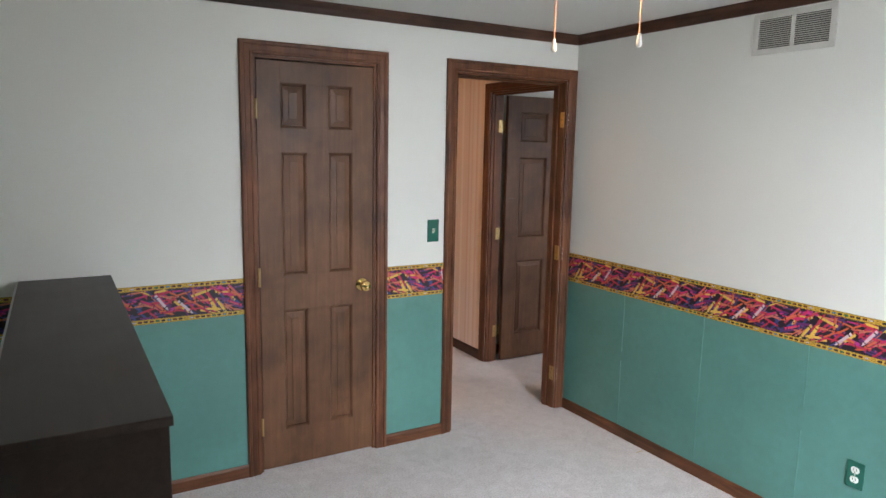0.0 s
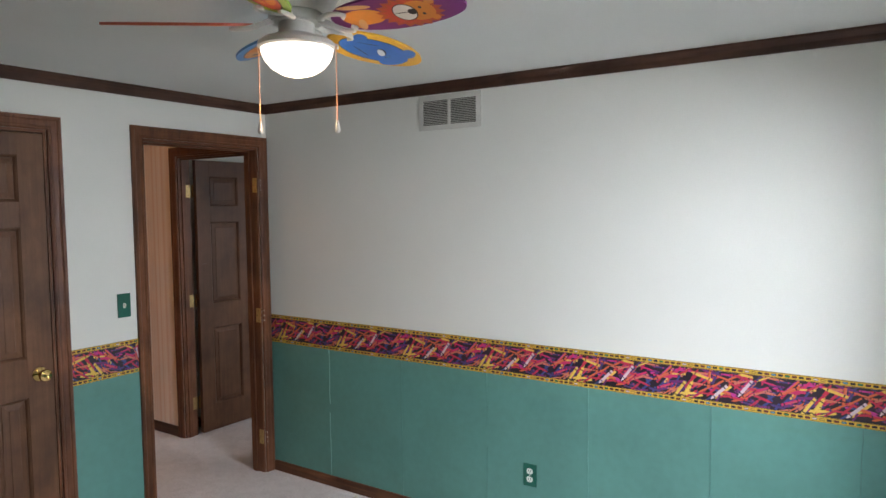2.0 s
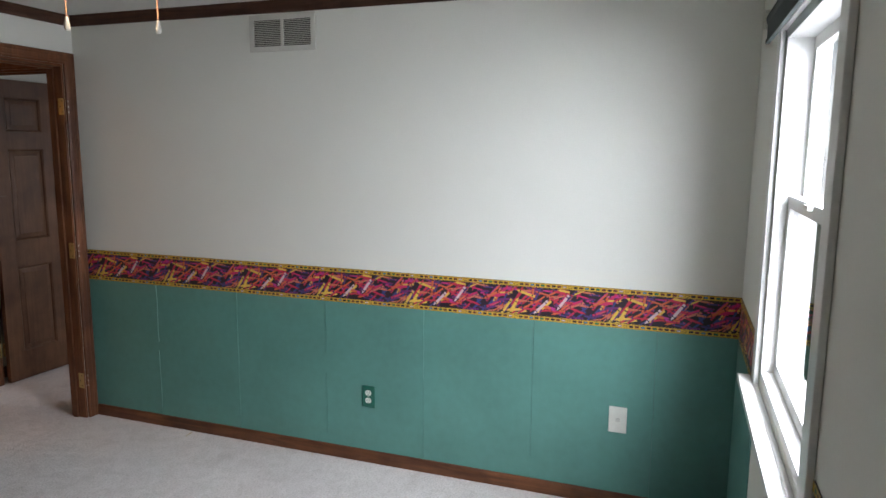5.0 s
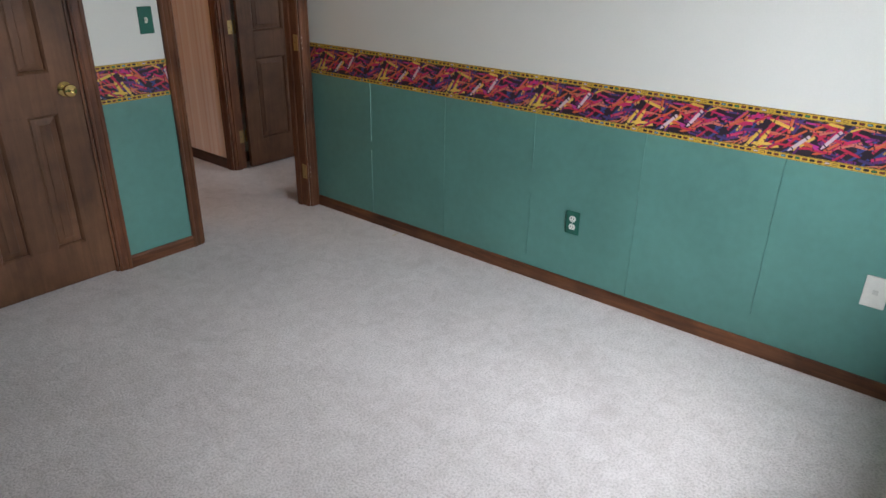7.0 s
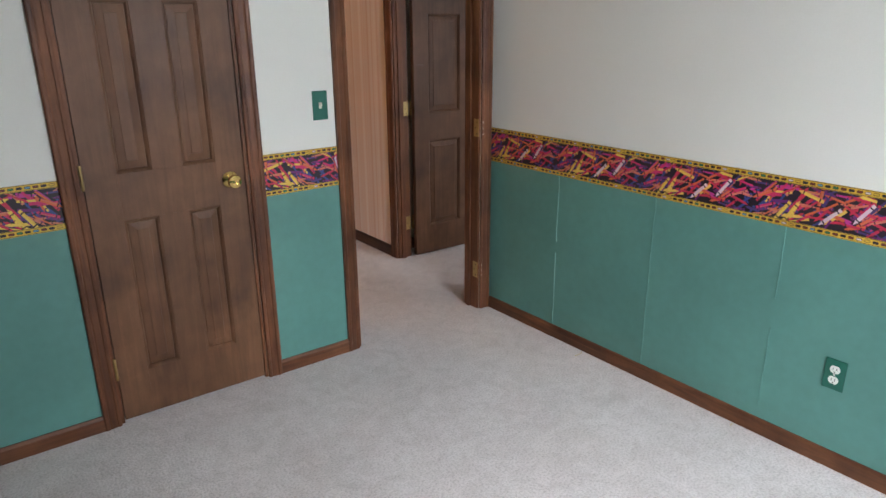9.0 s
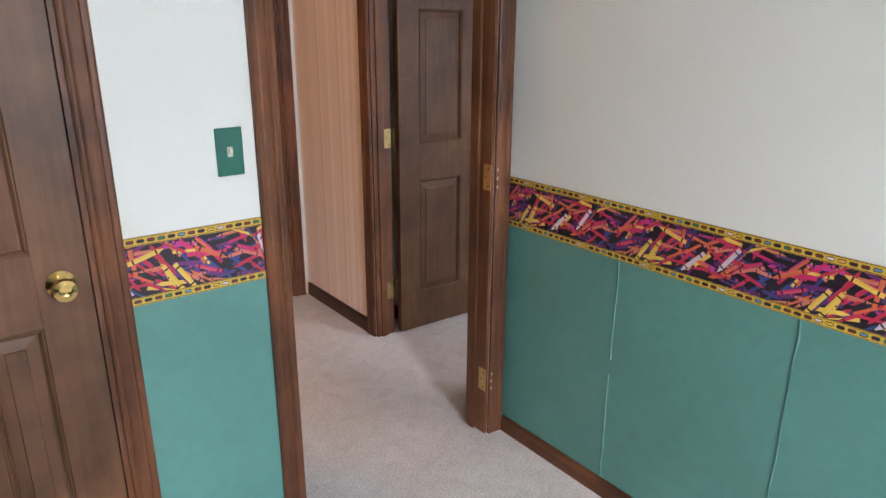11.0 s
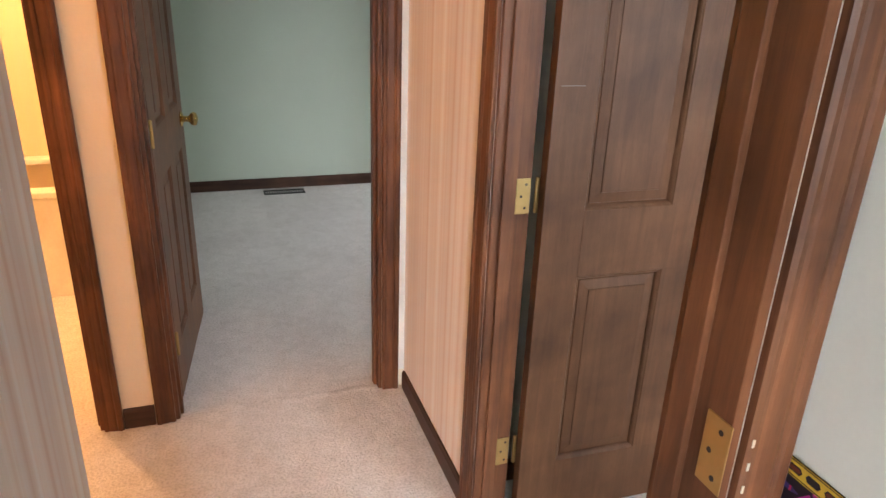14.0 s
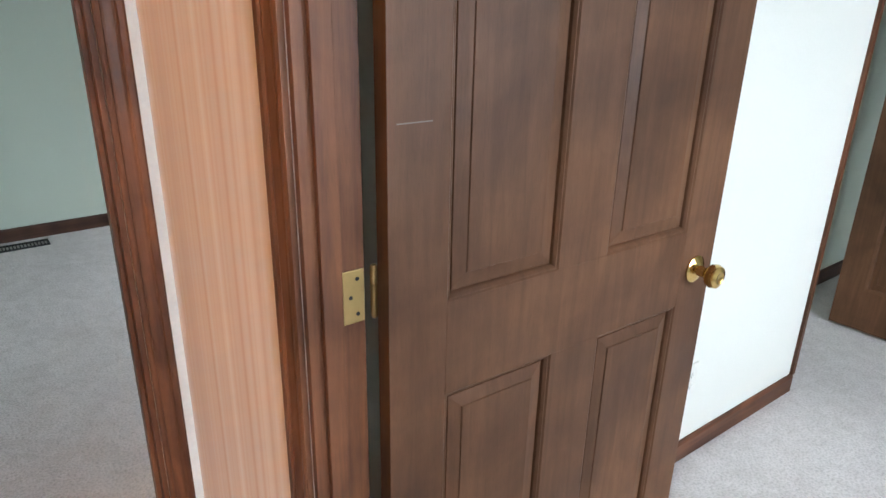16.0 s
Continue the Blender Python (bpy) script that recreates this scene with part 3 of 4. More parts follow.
# ---- windows ----
def window(name, m, w, z0, z1, label, valance=True):
    """Double-hung white window; local x across, local -y into the room, wall from y 0 to 0.12."""
    win = tagged(new(name), label, "window", "", "structure")
    win.matrix_world = m
    f = 0.03
    part("window_frame", boxes((0, f, 0.0, 0.12, z0, z1), (w - f, w, 0.0, 0.12, z0, z1), (f, w - f, 0.0, 0.12, z1 - f, z1), (f, w - f, 0.0, 0.12, z0, z0 + f), bevel=0.002), M_VINYL, win)
    c = 0.065
    part("window_casing", boxes((-c, 0.004, -0.016, -0.001, z0 - 0.02, z1 + c), (w - 0.004, w + c, -0.016, -0.001, z0 - 0.02, z1 + c), (0.004, w - 0.004, -0.016, -0.001, z1 - 0.004, z1 + c), bevel=0.003), M_VINYL, win)
    part("window_sill", boxes((-c - 0.03, w + c + 0.03, -0.055, -0.0165, z0 - 0.045, z0 - 0.02), (-c, w + c, -0.0165, -0.001, z0 - 0.045, z0 - 0.02), bevel=0.004), M_VINYL, win)
    zm = (z0 + z1) / 2 + 0.03
    for nm, y, a, b in (("lower_sash", 0.035, z0 + f, zm + 0.018), ("upper_sash", 0.07, zm - 0.018, z1 - f)):
        s = 0.036
        sash = part(nm, boxes((f, f + s, y, y + 0.03, a, b), (w - f - s, w - f, y, y + 0.03, a, b), (f + s, w - f - s, y, y + 0.03, a, a + s), (f + s, w - f - s, y, y + 0.03, b - s, b), bevel=0.003), M_VINYL, win)
        g = part("pane", boxes((f + s, w - f - s, y + 0.012, y + 0.016, a + s, b - s)), M_GLASS, sash)
        g.visible_shadow = False
    part("sash_lock", boxes((w / 2 - 0.03, w / 2 + 0.03, 0.02, 0.034, zm + 0.004, zm + 0.018), bevel=0.003), M_PLASTIC, win)
    return win


window("window_1", pose(W1[1], -3.516, 0, 0, 0, 180), W1[1] - W1[0], *WZ, "white double-hung window with a dark rolled shade")
window("window_3", pose(2.2, -1.52, 0, 0, 0, 180), 1.4, *WZ, "white double-hung window")
window("window_4", pose(2.6, 4.1, 0, 0, 0, -90), 1.4, *WZ, "white double-hung window")
shade = thing("roller_shade", "dark green rolled-up fabric shade above the window", "window shade", pose(-1.142, -3.487, 1.985))
part("roll", lathe([(0, -0.455), (0.023, -0.455), (0.025, -0.45), (0.025, 0.45), (0.023, 0.455), (0, 0.455)], 20, "X"), M_SHADE, shade, smooth=True)
part("hem", boxes((-0.44, 0.44, 0.016, 0.021, -0.06, 0.0), (-0.44, 0.44, 0.012, 0.024, -0.072, -0.06), bevel=0.001), M_SHADE, shade)
for x in (-0.462, 0.456):
    part("bracket", boxes((x, x + 0.006, -0.029, 0.028, -0.028, 0.028), bevel=0.001), M_STEEL, shade)

# ---- wall fittings ----
def plate(name, m, w, h, mat, label, category, toggle=False, outlet=False, jack=False, face=None):
    """Wall plate; local x across, z up, -y out of the wall, centred."""
    t = thing(name, label, category, m)
    bm = boxes((-w / 2, w / 2, -0.006, 0.0, -h / 2, h / 2), bevel=0.0028)
    part("cover", bm, mat, t)
    if toggle:
        part("slot", boxes((-0.007, 0.007, -0.0068, -0.005, -0.013, 0.013), bevel=0.001), face or M_IVORY, t)
        bm = boxes((-0.0045, 0.0045, -0.017, -0.006, -0.003, 0.009), bevel=0.0015)
        part("toggle", bm, face or M_IVORY, t, "small ivory toggle")
        for z in (-0.03, 0.03):
            b = lathe([(0, -0.0075), (0.003, -0.0072), (0.0036, -0.006), (0, -0.006)], 10, "Y")
            for v in b.verts:
                v.co.z += z
            part("screw", b, mat, t)
    if outlet:
        for z in (-0.02, 0.02):
            b = lathe([(0, -0.0085), (0.0155, -0.0085), (0.0168, -0.0075), (0.0168, -0.005), (0, -0.005)], 24, "Y")
            for v in b.verts:
                v.co.z = max(min(v.co.z, 0.0135), -0.0135) + z
            f = part("receptacle", b, face or M_PLASTIC, t, "white receptacle face")
            part("slots", boxes((-0.007, -0.0048, -0.0088, -0.0083, z - 0.003, z + 0.007), (0.0048, 0.007, -0.0088, -0.0083, z - 0.002, z + 0.007), (-0.002, 0.002, -0.0088, -0.0083, z - 0.01, z - 0.006)), M_DARK, f)
        b = lathe([(0, -0.0075), (0.003, -0.0072), (0.0036, -0.006), (0, -0.006)], 10, "Y")
        part("screw", b, M_STEEL, t)
    if jack:
        part("jack", boxes((-0.009, 0.009, -0.009, -0.005, -0.008, 0.008), bevel=0.001), M_STEEL, t)
    return t


plate("light_switch", pose(-0.977, 0, 1.186), 0.07, 0.122, M_GREENPL, "green plastic switch plate with an ivory toggle", "light switch", toggle=True)
plate("wall_outlet", pose(-S, -1.817, 0.352, 0, 0, -90), 0.07, 0.112, M_GREENPL, "green outlet plate with white receptacles", "outlet", outlet=True)
plate("phone_jack", pose(-S, -3.045, 0.41, 0, 0, -90), 0.078, 0.12, M_PLASTIC, "white phone jack plate on the green wall", "wall jack", jack=True)
plate("light_switch", pose(-0.872, 0.46, 1.245, 0, 0, 90), 0.075, 0.115, M_PLASTIC, "white switch plate on striped wallpaper", "light switch", toggle=True, face=M_PLASTIC)
plate("wall_outlet", pose(0.83, MN, 0.335), 0.072, 0.115, M_IVORY, "ivory outlet plate on the mint wall", "outlet", outlet=True, face=M_IVORY)
plate("wall_outlet", pose(1.40, 1.12, 0.31), 0.072, 0.115, M_PLASTIC, "white outlet plate on the white wall", "outlet", outlet=True)

vent = thing("return_vent", "pale metal return air grille high on the wall", "air vent", pose(-0.0, -1.364, 2.158, 0, 0, -90))
w, h = 0.374 / 2, 0.177 / 2
part("backing", boxes((-w + 0.02, w - 0.02, -0.002, -0.0005, -h + 0.02, h - 0.02)), M_DARK, vent)
part("frame", boxes((-w, -w + 0.026, -0.009, 0, -h, h), (w - 0.026, w, -0.009, 0, -h, h), (-w + 0.026, w - 0.026, -0.009, 0, -h, -h + 0.026), (-w + 0.026, w - 0.026, -0.009, 0, h - 0.026, h), (-0.008, 0.008, -0.009, 0, -h + 0.026, h - 0.026), bevel=0.0012), M_STEEL, vent)
for i in range(14):
    z = -h + 0.033 + i * 0.0087
    for a, b in ((-w + 0.026, -0.008), (0.008, w - 0.026)):
        bm = bmesh.new()
        vs = [bm.verts.new(c) for c in ((a, -0.008, z - 0.0032), (b, -0.008, z - 0.0032), (b, -0.003, z + 0.0022), (a, -0.003, z + 0.0022), (a, -0.007, z - 0.0036), (b, -0.007, z - 0.0036), (b, -0.002, z + 0.0018), (a, -0.002, z + 0.0018))]
        for f in ((0, 1, 2, 3), (4, 5, 6, 7), (0, 1, 5, 4), (2, 3, 7, 6)):
            bm.faces.new([vs[j] for j in f])
        part("slat", bm, M_STEEL, vent)
for x in (-w + 0.01, w - 0.01):
    b = lathe([(0, -0.0105), (0.003, -0.010), (0.004, -0.009), (0, -0.009)], 10, "Y")
    for v in b.verts:
        v.co.x += x
    part("screw", b, M_STEEL, vent)

reg = thing("floor_register", "dark brown metal floor register in the carpet", "air vent", pose(-0.115, 4.49, 0))
part("frame", boxes((-0.15, 0.15, -0.05, -0.036, 0, 0.008), (-0.15, 0.15, 0.036, 0.05, 0, 0.008), (-0.15, -0.137, -0.036, 0.036, 0, 0.008), (0.137, 0.15, -0.036, 0.036, 0, 0.008), bevel=0.002), M_DARK, reg)
for i in range(15):
    x = -0.125 + i * 0.0178
    part("slat", boxes((x - 0.003, x + 0.003, -0.036, 0.036, 0.001, 0.006)), M_DARK, reg)

pic = thing("wall_hanging", "small red and black picture on the mint wall", "picture", pose(0.47, MN, 1.712))
part("board", boxes((-0.15, 0.15, -0.012, 0, -0.15, 0.15), bevel=0.002), plain("red_print", (0.42, 0.05, 0.03), 0.5), pic)
part("print", boxes((-0.12, 0.12, -0.0145, -0.012, -0.115, 0.125), bevel=0.001), M_DARK, pic, "black printed field")
part("emblem", lathe([(0, -0.0155), (0.04, -0.0155), (0.042, -0.0145), (0, -0.0145)], 20, "Y"), M_PLASTIC, pic, "pale round emblem")

hook = thing("ceiling_hook", "small white hook screwed into the ceiling", "hook", pose(-0.303, -3.31, H))
part("base", lathe([(0, -0.006), (0.012, -0.006), (0.014, 0), (0, 0)], 16), M_FANWHITE, hook)
part("bend", tube([(0, 0, -0.005), (0, 0, -0.022), (0.004, 0, -0.032), (0.013, 0, -0.036), (0.022, 0, -0.031), (0.024, 0, -0.022)], 0.0025), M_FANWHITE, hook)

# frayed carpet end and paper scraps by the east baseboard
for y, l, a in ((-0.72, 0.06, 0.9), (-1.5, 0.02, 1.2)):
    s = thing("carpet_thread", "loose straw-coloured carpet thread by the baseboard", "thread", pose(-0.03, y, 0.004))
    part("strand", tube([(0, 0, 0.0), (-l * 0.4, -l * 0.3, 0.006), (-l, -l * 0.2, 0.002)], 0.002, 6), plain("straw_thread", (0.62, 0.52, 0.30), 0.9), s)

# ---- dark cabinet against the north wall ----
cab = thing("low_cabinet", "long dark brown cabinet standing end-on to the wall", "cabinet", pose(-2.743, -0.888, 0))
ln, wd, ht = 0.86, 0.172, 1.07
part("body", boxes((-wd + 0.012, wd - 0.008, -ln + 0.008, ln - 0.008, 0.06, ht - 0.022), bevel=0.003), M_DRESSER, cab)
part("top", boxes((-wd + 0.006, wd, -ln, ln, ht - 0.022, ht), bevel=0.003), M_DRESSER, cab)
part("plinth", boxes((-wd + 0.02, wd - 0.03, -ln + 0.02, ln - 0.02, 0.0, 0.06)), M_DRESSER, cab)
part("edge_strip", boxes((-wd, -wd + 0.0055, -ln + 0.004, ln - 0.004, 0.1, ht - 0.001)), M_SILVERLINE, cab, "pale grey strip on the rear top edge")

# ---- ceiling fan ----
FX, FY, FZ = -1.597, -1.90, 2.168
fan = thing("ceiling_fan", "white flush ceiling fan with painted animal blades and lit bowl", "ceiling fan", pose(FX, FY, FZ))
part("housing", lathe([(0.0, 0.142), (0.118, 0.142), (0.122, 0.139), (0.122, 0.133), (0.115, 0.128), (0.115, 0.105), (0.113, 0.072), (0.100, 0.046), (0.072, 0.03), (0.0, 0.03)], 48), M_FANWHITE, fan, smooth=True)
bm = bmesh.new()
for i in range(44):
    a = 2 * math.pi * i / 44
    mm = Matrix.Rotation(a, 4, "Z")
    fs = add_box(bm, 0.1145, 0.1162, -0.004, 0.004, 0.113, 0.122)
    vs = {v for f in fs for v in f.verts}
    bmesh.ops.transform(bm, matrix=mm, verts=list(vs))
part("vent_slots", bm, M_DARK, fan, "ring of small dark vent slots")
part("rotor", lathe([(0, 0.03), (0.07, 0.03), (0.074, 0.026), (0.074, 0.012), (0.068, 0.004), (0, 0.004)], 40), M_STEEL, fan, smooth=True)
part("switch_housing", lathe([(0, 0.004), (0.046, 0.004), (0.048, 0.0), (0.048, -0.026), (0.06, -0.032), (0, -0.032)], 40), M_FANWHITE, fan, smooth=True)
part("light_fitter", lathe([(0, -0.030), (0.06, -0.031), (0.09, -0.040), (0.103, -0.050), (0.104, -0.060), (0.098, -0.065), (0, -0.065)], 48), M_FANWHITE, fan, smooth=True)
part("bowl", lathe([(0, -0.0652), (0.096, -0.0652), (0.095, -0.076), (0.087, -0.095), (0.070, -0.115), (0.045, -0.130), (0.016, -0.1375), (0, -0.138)], 48), M_BOWL, fan, "lit white glass bowl", True)
bulb = new("fan_bulb", bpy.data.lights.new("fan_bulb", "POINT"))
bulb.data.energy, bulb.data.color, bulb.data.shadow_soft_size = 5, (1, 0.72, 0.45), 0.06
bulb.location = (FX, FY, FZ - 0.19)

BLADE = {
    "purple": (0.19, 0.02, 0.16), "yellow": (0.80, 0.42, 0.03), "green": (0.30, 0.52, 0.03), "sky": (0.06, 0.22, 0.52), "red": (0.55, 0.10, 0.04),
    "orange": (0.75, 0.26, 0.03), "blue": (0.04, 0.15, 0.48), "mane": (0.50, 0.09, 0.02), "white": (0.85, 0.84, 0.80), "black": (0.02, 0.018, 0.018), "tan": (0.72, 0.38, 0.16), "crimson": (0.60, 0.07, 0.03)}
PM = {k: plain("paint_" + k, v, 0.35) for k, v in BLADE.items()}


def blob(bm, cx, cy, rx, ry, z, mat, a=0.0, n=24, wob=0.0):
    ca, sa = math.cos(a), math.sin(a)
    vs = []
    for i in range(n):
        t = 2 * math.pi * i / n
        k = 1 + wob * (1 if i % 2 else -1)
        x, y = rx * k * math.cos(t), ry * k * math.sin(t)
        vs.append(bm.verts.new((cx + ca * x - sa * y, cy + sa * x + ca * y, z)))
    bm.faces.new(vs[::-1]).material_index = mat


def blade(ground, art):
    """One blade along local +x from 0.09 to 0.485, with painted underside; art lists (x, y, rx, ry, colour, turn, wobble)."""
    n = 40
    bm = bmesh.new()
    rim = []
    for i in range(n):
        t = 2 * math.pi * i / n
        rim.append((0.30 + 0.187 * math.cos(t), 0.074 * math.sin(t) * (1 - 0.1 * math.cos(t))))
    top = [bm.verts.new((x, y, 0.0035)) for x, y in rim]
    bot = [bm.verts.new((x, y, -0.0035)) for x, y in rim]
    bm.faces.new(top)
    bm.faces.new(bot[::-1])
    for i in range(n):
        bm.faces.new((top[i], bot[i], bot[(i + 1) % n], top[(i + 1) % n]))
    b = part("blade", bm, [PM[ground]], fan, ground + " blade with a painted animal")
    bm = bmesh.new()
    cols = []
    for i, (x, y, rx, ry, c, a, wob) in enumerate(art):
        if c not in cols:
            cols.append(c)
        blob(bm, 0.30 + (x - 0.31) * 0.935, y * 1.09, rx * 0.95, ry * 1.09, -0.0038 - 0.00006 * i, cols.index(c), a, 24 if not wob else 36, wob)
    d = part("painting", bm, [PM[c] for c in cols], b, "painted cartoon-style animal")
    return b


lion = [(0.21, 0.0, 0.065, 0.034, "orange", 0, 0), (0.17, 0.03, 0.018, 0.012, "orange", 0.8, 0), (0.205, -0.046, 0.05, 0.009, "tan", 0.1, 0), (0.19, 0.03, 0.012, 0.025, "tan", 0.3, 0), (0.35, 0.002, 0.088, 0.060, "mane", 0, 0.1), (0.35, 0.002, 0.074, 0.050, "crimson", 0, 0.14), (0.375, 0.0, 0.046, 0.042, "orange", 0, 0), (0.41, 0.034, 0.013, 0.012, "orange", 0, 0), (0.42, -0.034, 0.013, 0.012, "orange", 0, 0), (0.335, 0.0, 0.034, 0.037, "black", 0, 0), (0.335, 0.0, 0.031, 0.034, "white", 0, 0), (0.357, 0.0, 0.013, 0.012, "black", 0, 0), (0.385, 0.014, 0.005, 0.005, "black", 0, 0), (0.385, -0.014, 0.005, 0.005, "black", 0, 0), (0.325, 0.0, 0.02, 0.0015, "black", 0, 0)]
eleph = [(0.30, 0.0, 0.145, 0.05, "black", 0, 0), (0.30, 0.0, 0.142, 0.047, "blue", 0, 0), (0.41, 0.02, 0.05, 0.03, "blue", -0.5, 0), (0.42, -0.03, 0.035, 0.02, "blue", 0.4, 0), (0.20, -0.035, 0.03, 0.016, "blue", 0.3, 0), (0.165, 0.035, 0.02, 0.009, "crimson", 0.6, 0), (0.33, 0.0, 0.03, 0.012, "black", 0.5, 0), (0.33, 0.002, 0.027, 0.009, "white", 0.5, 0), (0.37, 0.01, 0.008, 0.008, "black", 0, 0), (0.37, 0.01, 0.006, 0.006, "sky", 0, 0), (0.26, 0.02, 0.05, 0.0015, "black", 0.3, 0), (0.25, -0.02, 0.04, 0.0015, "black", -0.2, 0)]
orang = [(0.29, 0.0, 0.15, 0.05, "black", 0, 0), (0.29, 0.0, 0.146, 0.046, "crimson", 0, 0), (0.33, 0.0, 0.05, 0.035, "orange", 0, 0), (0.33, 0.0, 0.03, 0.02, "tan", 0, 0), (0.22, 0.02, 0.04, 0.012, "orange", 0.4, 0), (0.22, -0.02, 0.04, 0.012, "orange", -0.4, 0), (0.41, 0.01, 0.03, 0.02, "tan", 0.2, 0), (0.34, 0.012, 0.004, 0.004, "black", 0, 0), (0.34, -0.012, 0.004, 0.004, "black", 0, 0)]
bear = [(0.31, 0.0, 0.15, 0.046, "black", 0, 0), (0.31, 0.0, 0.146, 0.043, "orange", 0, 0), (0.38, 0.0, 0.045, 0.036, "tan", 0, 0), (0.40, 0.0, 0.012, 0.01, "black", 0, 0), (0.22, 0.02, 0.04, 0.012, "tan", 0.4, 0)]
for k, (ground, art) in enumerate((("purple", lion), ("yellow", eleph), ("sky", bear), ("red", orang), ("green", orang))):
    a = -79 + 72 * k - (5 if ground == "green" else 0)
    b = blade(ground, art)
    turn = Matrix.Rotation(radians(a), 4, "Z") @ Matrix.Rotation(radians({"green": -2, "yellow": 3, "red": 2.5}.get(ground, 0)), 4, "Y") @ Matrix.Rotation(radians(-14), 4, "X")
    b.matrix_local = turn
    for s in (-1, 1):
        pts = [(0.06, s * 0.008, 0.012), (0.09, s * 0.012, 0.002), (0.105, s * 0.03, -0.004), (0.13, s * 0.046, -0.010), (0.155, s * 0.044, -0.011), (0.168, s * 0.032, -0.011), (0.158, s * 0.022, -0.011)]
        arm = part("blade_arm", tube(pts, lambda u: 0.0085 - 0.003 * u, 8), M_FANWHITE, fan, "scrolled white blade arm", True)
        arm.matrix_local = turn
for (x, y), l in (((-0.053, 0.092), 0.198), ((0.053, -0.092), 0.198)):
    bm = bmesh.new()
    n = 46
    for i in range(n):
        z = -0.058 - l * i / n
        bmesh.ops.create_icosphere(bm, subdivisions=1, radius=0.0022, matrix=Matrix.Translation((x, y, z)))
    ch = part("pull_chain", bm, M_CHAIN, fan, "copper bead pull chain", True)
    b = lathe([(0, 0), (0.003, 0), (0.0045, -0.008), (0.0075, -0.022), (0.0072, -0.028), (0.004, -0.032), (0, -0.032)], 16)
    for v in b.verts:
        v.co += Vector((x, y, -0.058 - l))
    part("pull", b, M_FANWHITE, ch, "white teardrop chain pull", True)

# ---- bathroom and hall lamps, bath ----
for x, y, z, e in ((-1.55, 2.65, H, 74), (-1.85, 1.25, H, 15)):
    lamp = thing("ceiling_light", "lit warm glass ceiling light", "ceiling light", pose(x, y, z))
    part("canopy", lathe([(0, 0), (0.12, 0), (0.125, -0.012), (0.11, -0.02), (0, -0.02)], 32), M_BRASS_OLD, lamp, smooth=True)
    part("glass", lathe([(0, -0.0205), (0.105, -0.0205), (0.1, -0.05), (0.07, -0.08), (0.03, -0.093), (0, -0.095)], 32), M_WARM, lamp, smooth=True)
    li = new("lamp_bulb", bpy.data.lights.new("lamp_bulb", "POINT"))
    li.data.energy, li.data.color, li.data.shadow_soft_size = e, (1, 0.5, 0.2), 0.08
    li.location = (x, y, z - 0.2)
tub = thing("bathtub", "white enamelled bathtub against the bathroom wall", "bathtub", pose(-2.2, 3.3, 0))
part("apron", boxes((-0.8, 1.22, -0.37, -0.33, 0, 0.5), bevel=0.01), M_VINYL, tub)
part("rim", boxes((-0.8, 1.22, -0.38, -0.28, 0.5, 0.53), (-0.8, 1.22, 0.3, 0.39, 0.5, 0.53), (-0.8, -0.7, -0.28, 0.3, 0.5, 0.53), (1.12, 1.22, -0.28, 0.3, 0.5, 0.53), bevel=0.008), M_VINYL, tub)
part("basin", boxes((-0.7, 1.12, -0.28, 0.3, 0.1, 0.14)), M_VINYL, tub)

# ---- outdoors, seen by the window ----
M_GRASS = mottled("lawn", (0.07, 0.13, 0.035), 0.9, 0.6, 14, 0.3, 0.6, 0.03)
M_BARK = mottled("bark", (0.11, 0.085, 0.065), 0.9, 4, 40, 0.3, 0.8, 0.02)
M_LEAF = mottled("leaves", (0.075, 0.14, 0.03), 0.6, 3, 30, 0.35, 0.2, 0.002)
M_SIDING = mottled("pale_siding", (0.62, 0.64, 0.66), 0.6, 1.5, 60, 0.08, 0.1, 0.001)
M_ROOF = mottled("grey_shingle", (0.16, 0.16, 0.17), 0.9, 2, 50, 0.2, 0.5, 0.004)
structure("ground", boxes((-600, 600, -600, 600, -3.4, -3.1)), M_GRASS, "lawn reaching to the horizon", "ground")


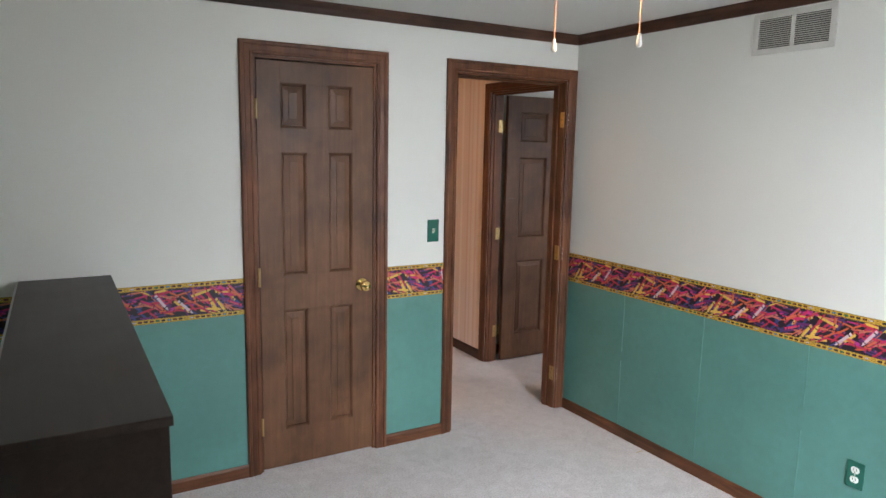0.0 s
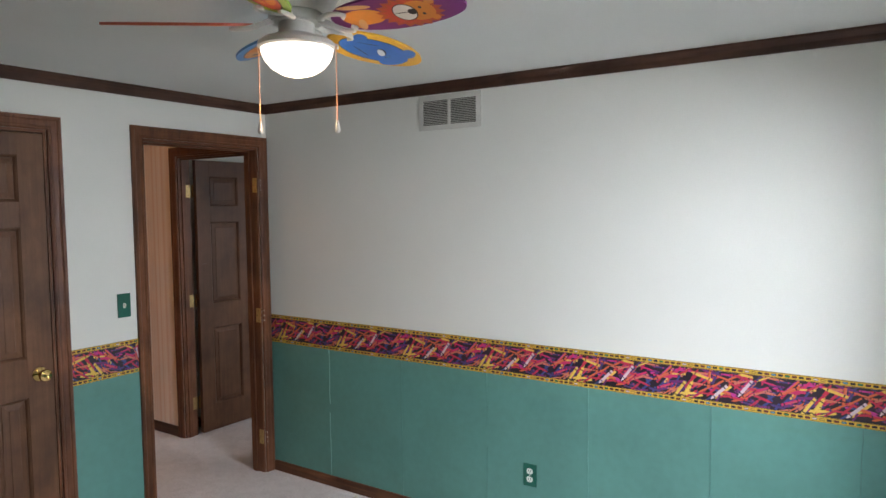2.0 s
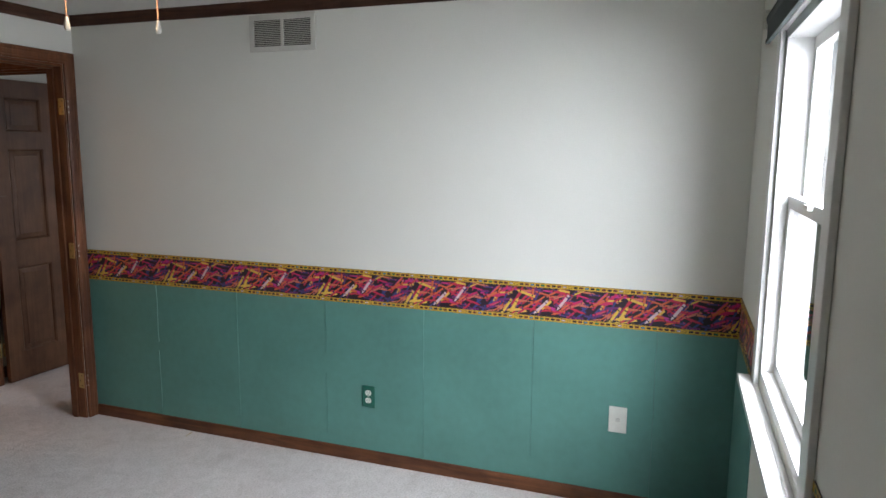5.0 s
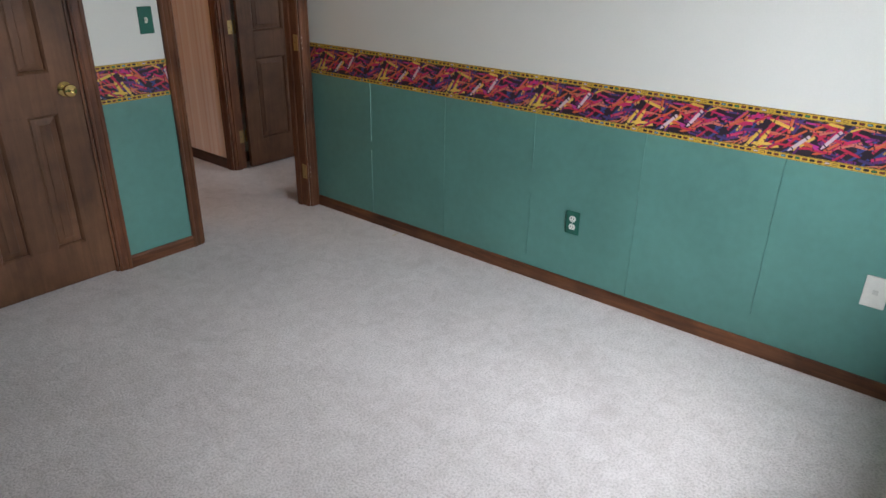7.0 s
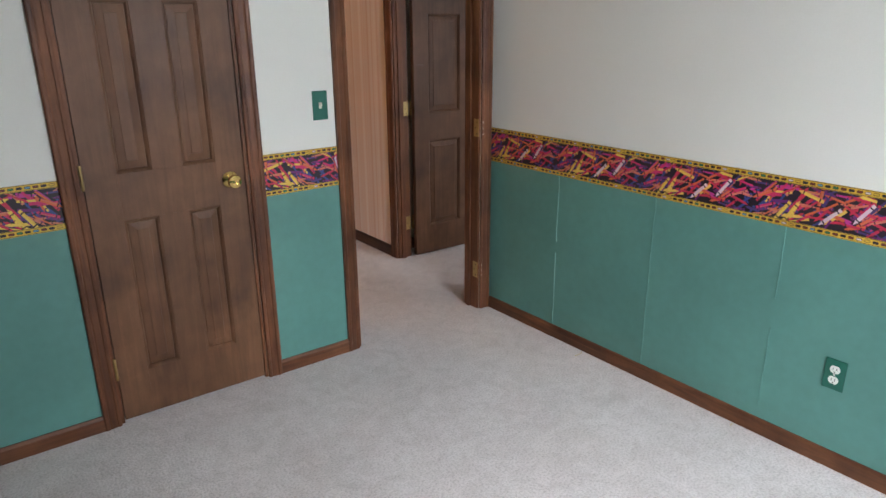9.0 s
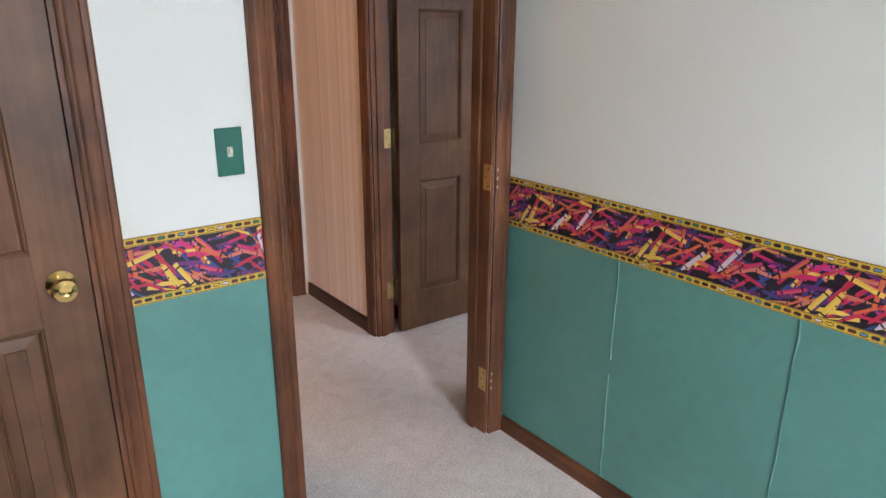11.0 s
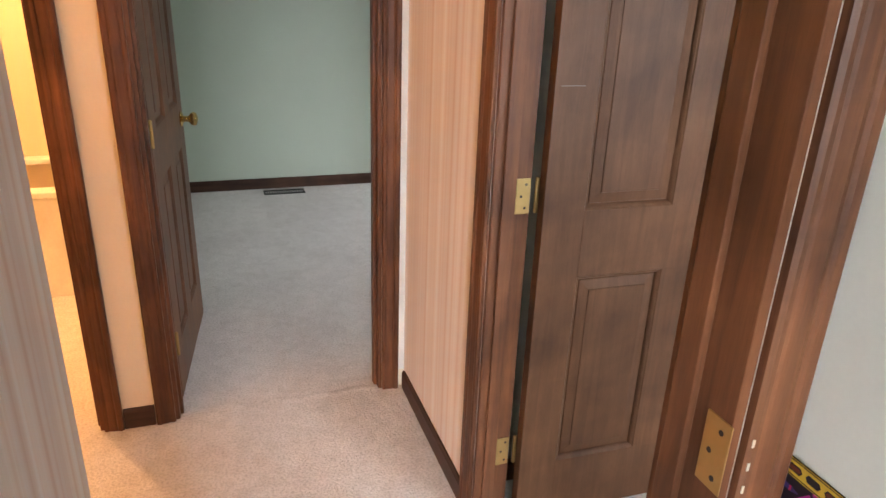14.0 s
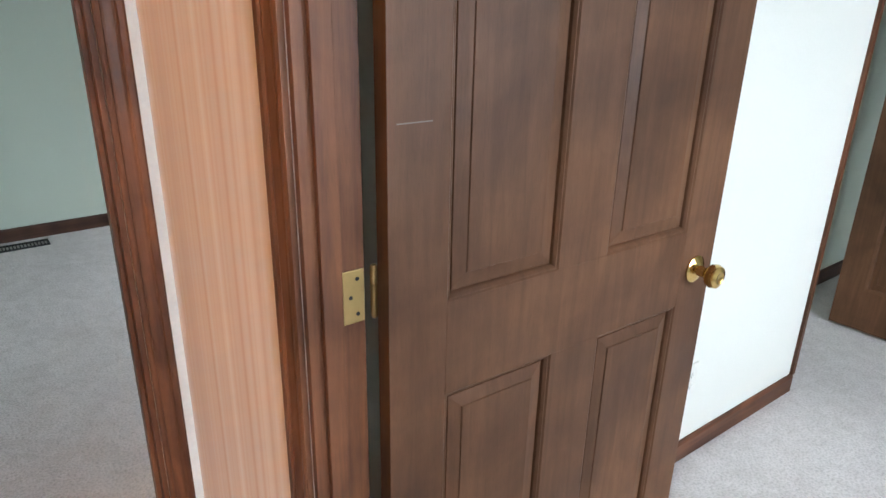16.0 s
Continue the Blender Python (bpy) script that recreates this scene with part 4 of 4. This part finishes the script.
def tree(x, y, height, seed):
    rnd = random.Random(seed)
    t = thing("tree", "leafy broad garden tree on the lawn", "tree", pose(x, y, -3.1), "garden trees")
    bm = tube([(0, 0, 0), (0.05, 0.03, height * 0.25), (0.0, 0.1, height * 0.5), (0.06, 0.05, height * 0.85)], lambda u: 0.22 * (1 - 0.85 * u), 10)
    part("trunk", bm, M_BARK, t, smooth=True)
    verts, faces = [], []
    for k in range(16):
        a, r = rnd.uniform(0, 6.28), rnd.uniform(0.15, 0.36) * height
        z = rnd.uniform(0.4, 0.95) * height
        tip = Vector((math.cos(a) * r, math.sin(a) * r, z))
        s = Vector((0, 0.05, z * 0.72))
        part("limb", tube([s, s.lerp(tip, 0.5) + Vector((0, 0, 0.2)), tip], lambda u: 0.07 * (1 - 0.8 * u), 6), M_BARK, t)
        for j in range(170):
            c = tip + Vector((rnd.gauss(0, 0.55), rnd.gauss(0, 0.55), rnd.gauss(0, 0.4)))
            q = Euler((rnd.uniform(0, 6), rnd.uniform(0, 6), rnd.uniform(0, 6))).to_matrix()
            l = rnd.uniform(0.08, 0.17)
            i0 = len(verts)
            verts += [c + q @ Vector(v) * l for v in ((-1, 0, 0), (0, -0.5, 0.12), (1, 0, 0), (0, 0.5, 0.12))]
            faces.append((i0, i0 + 1, i0 + 2, i0 + 3))
    me = bpy.data.meshes.new("crown")
    me.from_pydata(verts, [], faces)
    me.materials.append(M_LEAF)
    c = new("crown", me)
    c.parent = t


for i, (x, y, hh) in enumerate(((2.5, -9.5, 7.5), (6.5, -12, 9), (-2.5, -12, 8), (11, -15, 9), (7, 3.5, 7))):
    tree(x, y, hh, 20 + i)
house = thing("neighbour_house", "pale grey sided house beyond the lawn", "house", pose(9.5, -26, -3.1))
part("wall", boxes(*[(-5, 5, -3 - 0.004 * (i % 2), 3 + 0.004 * (i % 2), i * 0.2, i * 0.2 + 0.199) for i in range(26)]), M_SIDING, house)
bm = bmesh.new()
rv = [bm.verts.new(c) for c in ((-5.4, -3.5, 5.1), (5.4, -3.5, 5.1), (5.4, 3.5, 5.1), (-5.4, 3.5, 5.1), (-5.4, 0, 7.2), (5.4, 0, 7.2))]
for f in ((0, 1, 5, 4), (2, 3, 4, 5), (0, 4, 3), (1, 2, 5), (3, 2, 1, 0)):
    bm.faces.new([rv[i] for i in f])
part("roof", bm, M_ROOF, house)
for x in (-3, 0, 3):
    for z in (1.0, 3.5):
        wdw = part("window", boxes((x - 0.5, x + 0.5, 3.0, 3.05, z, z + 1.3), bevel=0.01), M_VINYL, house)
        part("pane", boxes((x - 0.42, x + 0.42, 3.05, 3.06, z + 0.08, z + 1.22)), M_DARK, wdw)

part("scratch", boxes((0.016, 0.078, -0.0005, 0.0004, 1.269, 1.2708)), plain("scuffed_wood", (0.24, 0.19, 0.15), 0.6), hall_door, "pale scratch across the stile")


def carpet_ridge(a, b_, y, seed, tall=1.0):
    """A low uneven ridge where two carpets are joined."""
    rnd = random.Random(seed)
    bm = bmesh.new()
    n, prev = 60, None
    for i in range(n + 1):
        x = a + (b_ - a) * i / n
        o, hgt = 0.006 * math.sin(i * 0.5) + rnd.uniform(-0.003, 0.003), rnd.uniform(0.003, 0.007) * tall
        row = [bm.verts.new((x, y + o + d, z)) for d, z in ((-0.03, -0.001), (-0.012, hgt * 0.7), (0.002, hgt), (0.008, hgt * 0.3), (0.03, -0.001))]
        if prev:
            for j in range(4):
                bm.faces.new((prev[j], prev[j + 1], row[j + 1], row[j]))
        prev = row
    ob = make("trim_carpet_joint", bm, M_CARPET, True)
    tagged(ob, "low ridge where two carpets are joined", "carpet joint", "", "structure")


carpet_ridge(GR[0] + 0.02, GR[1] - 0.02, HN + 0.02, 3, 0.7)
carpet_ridge(EN[0] + 0.02, EN[1] - 0.02, 0.02, 4, 0.35)
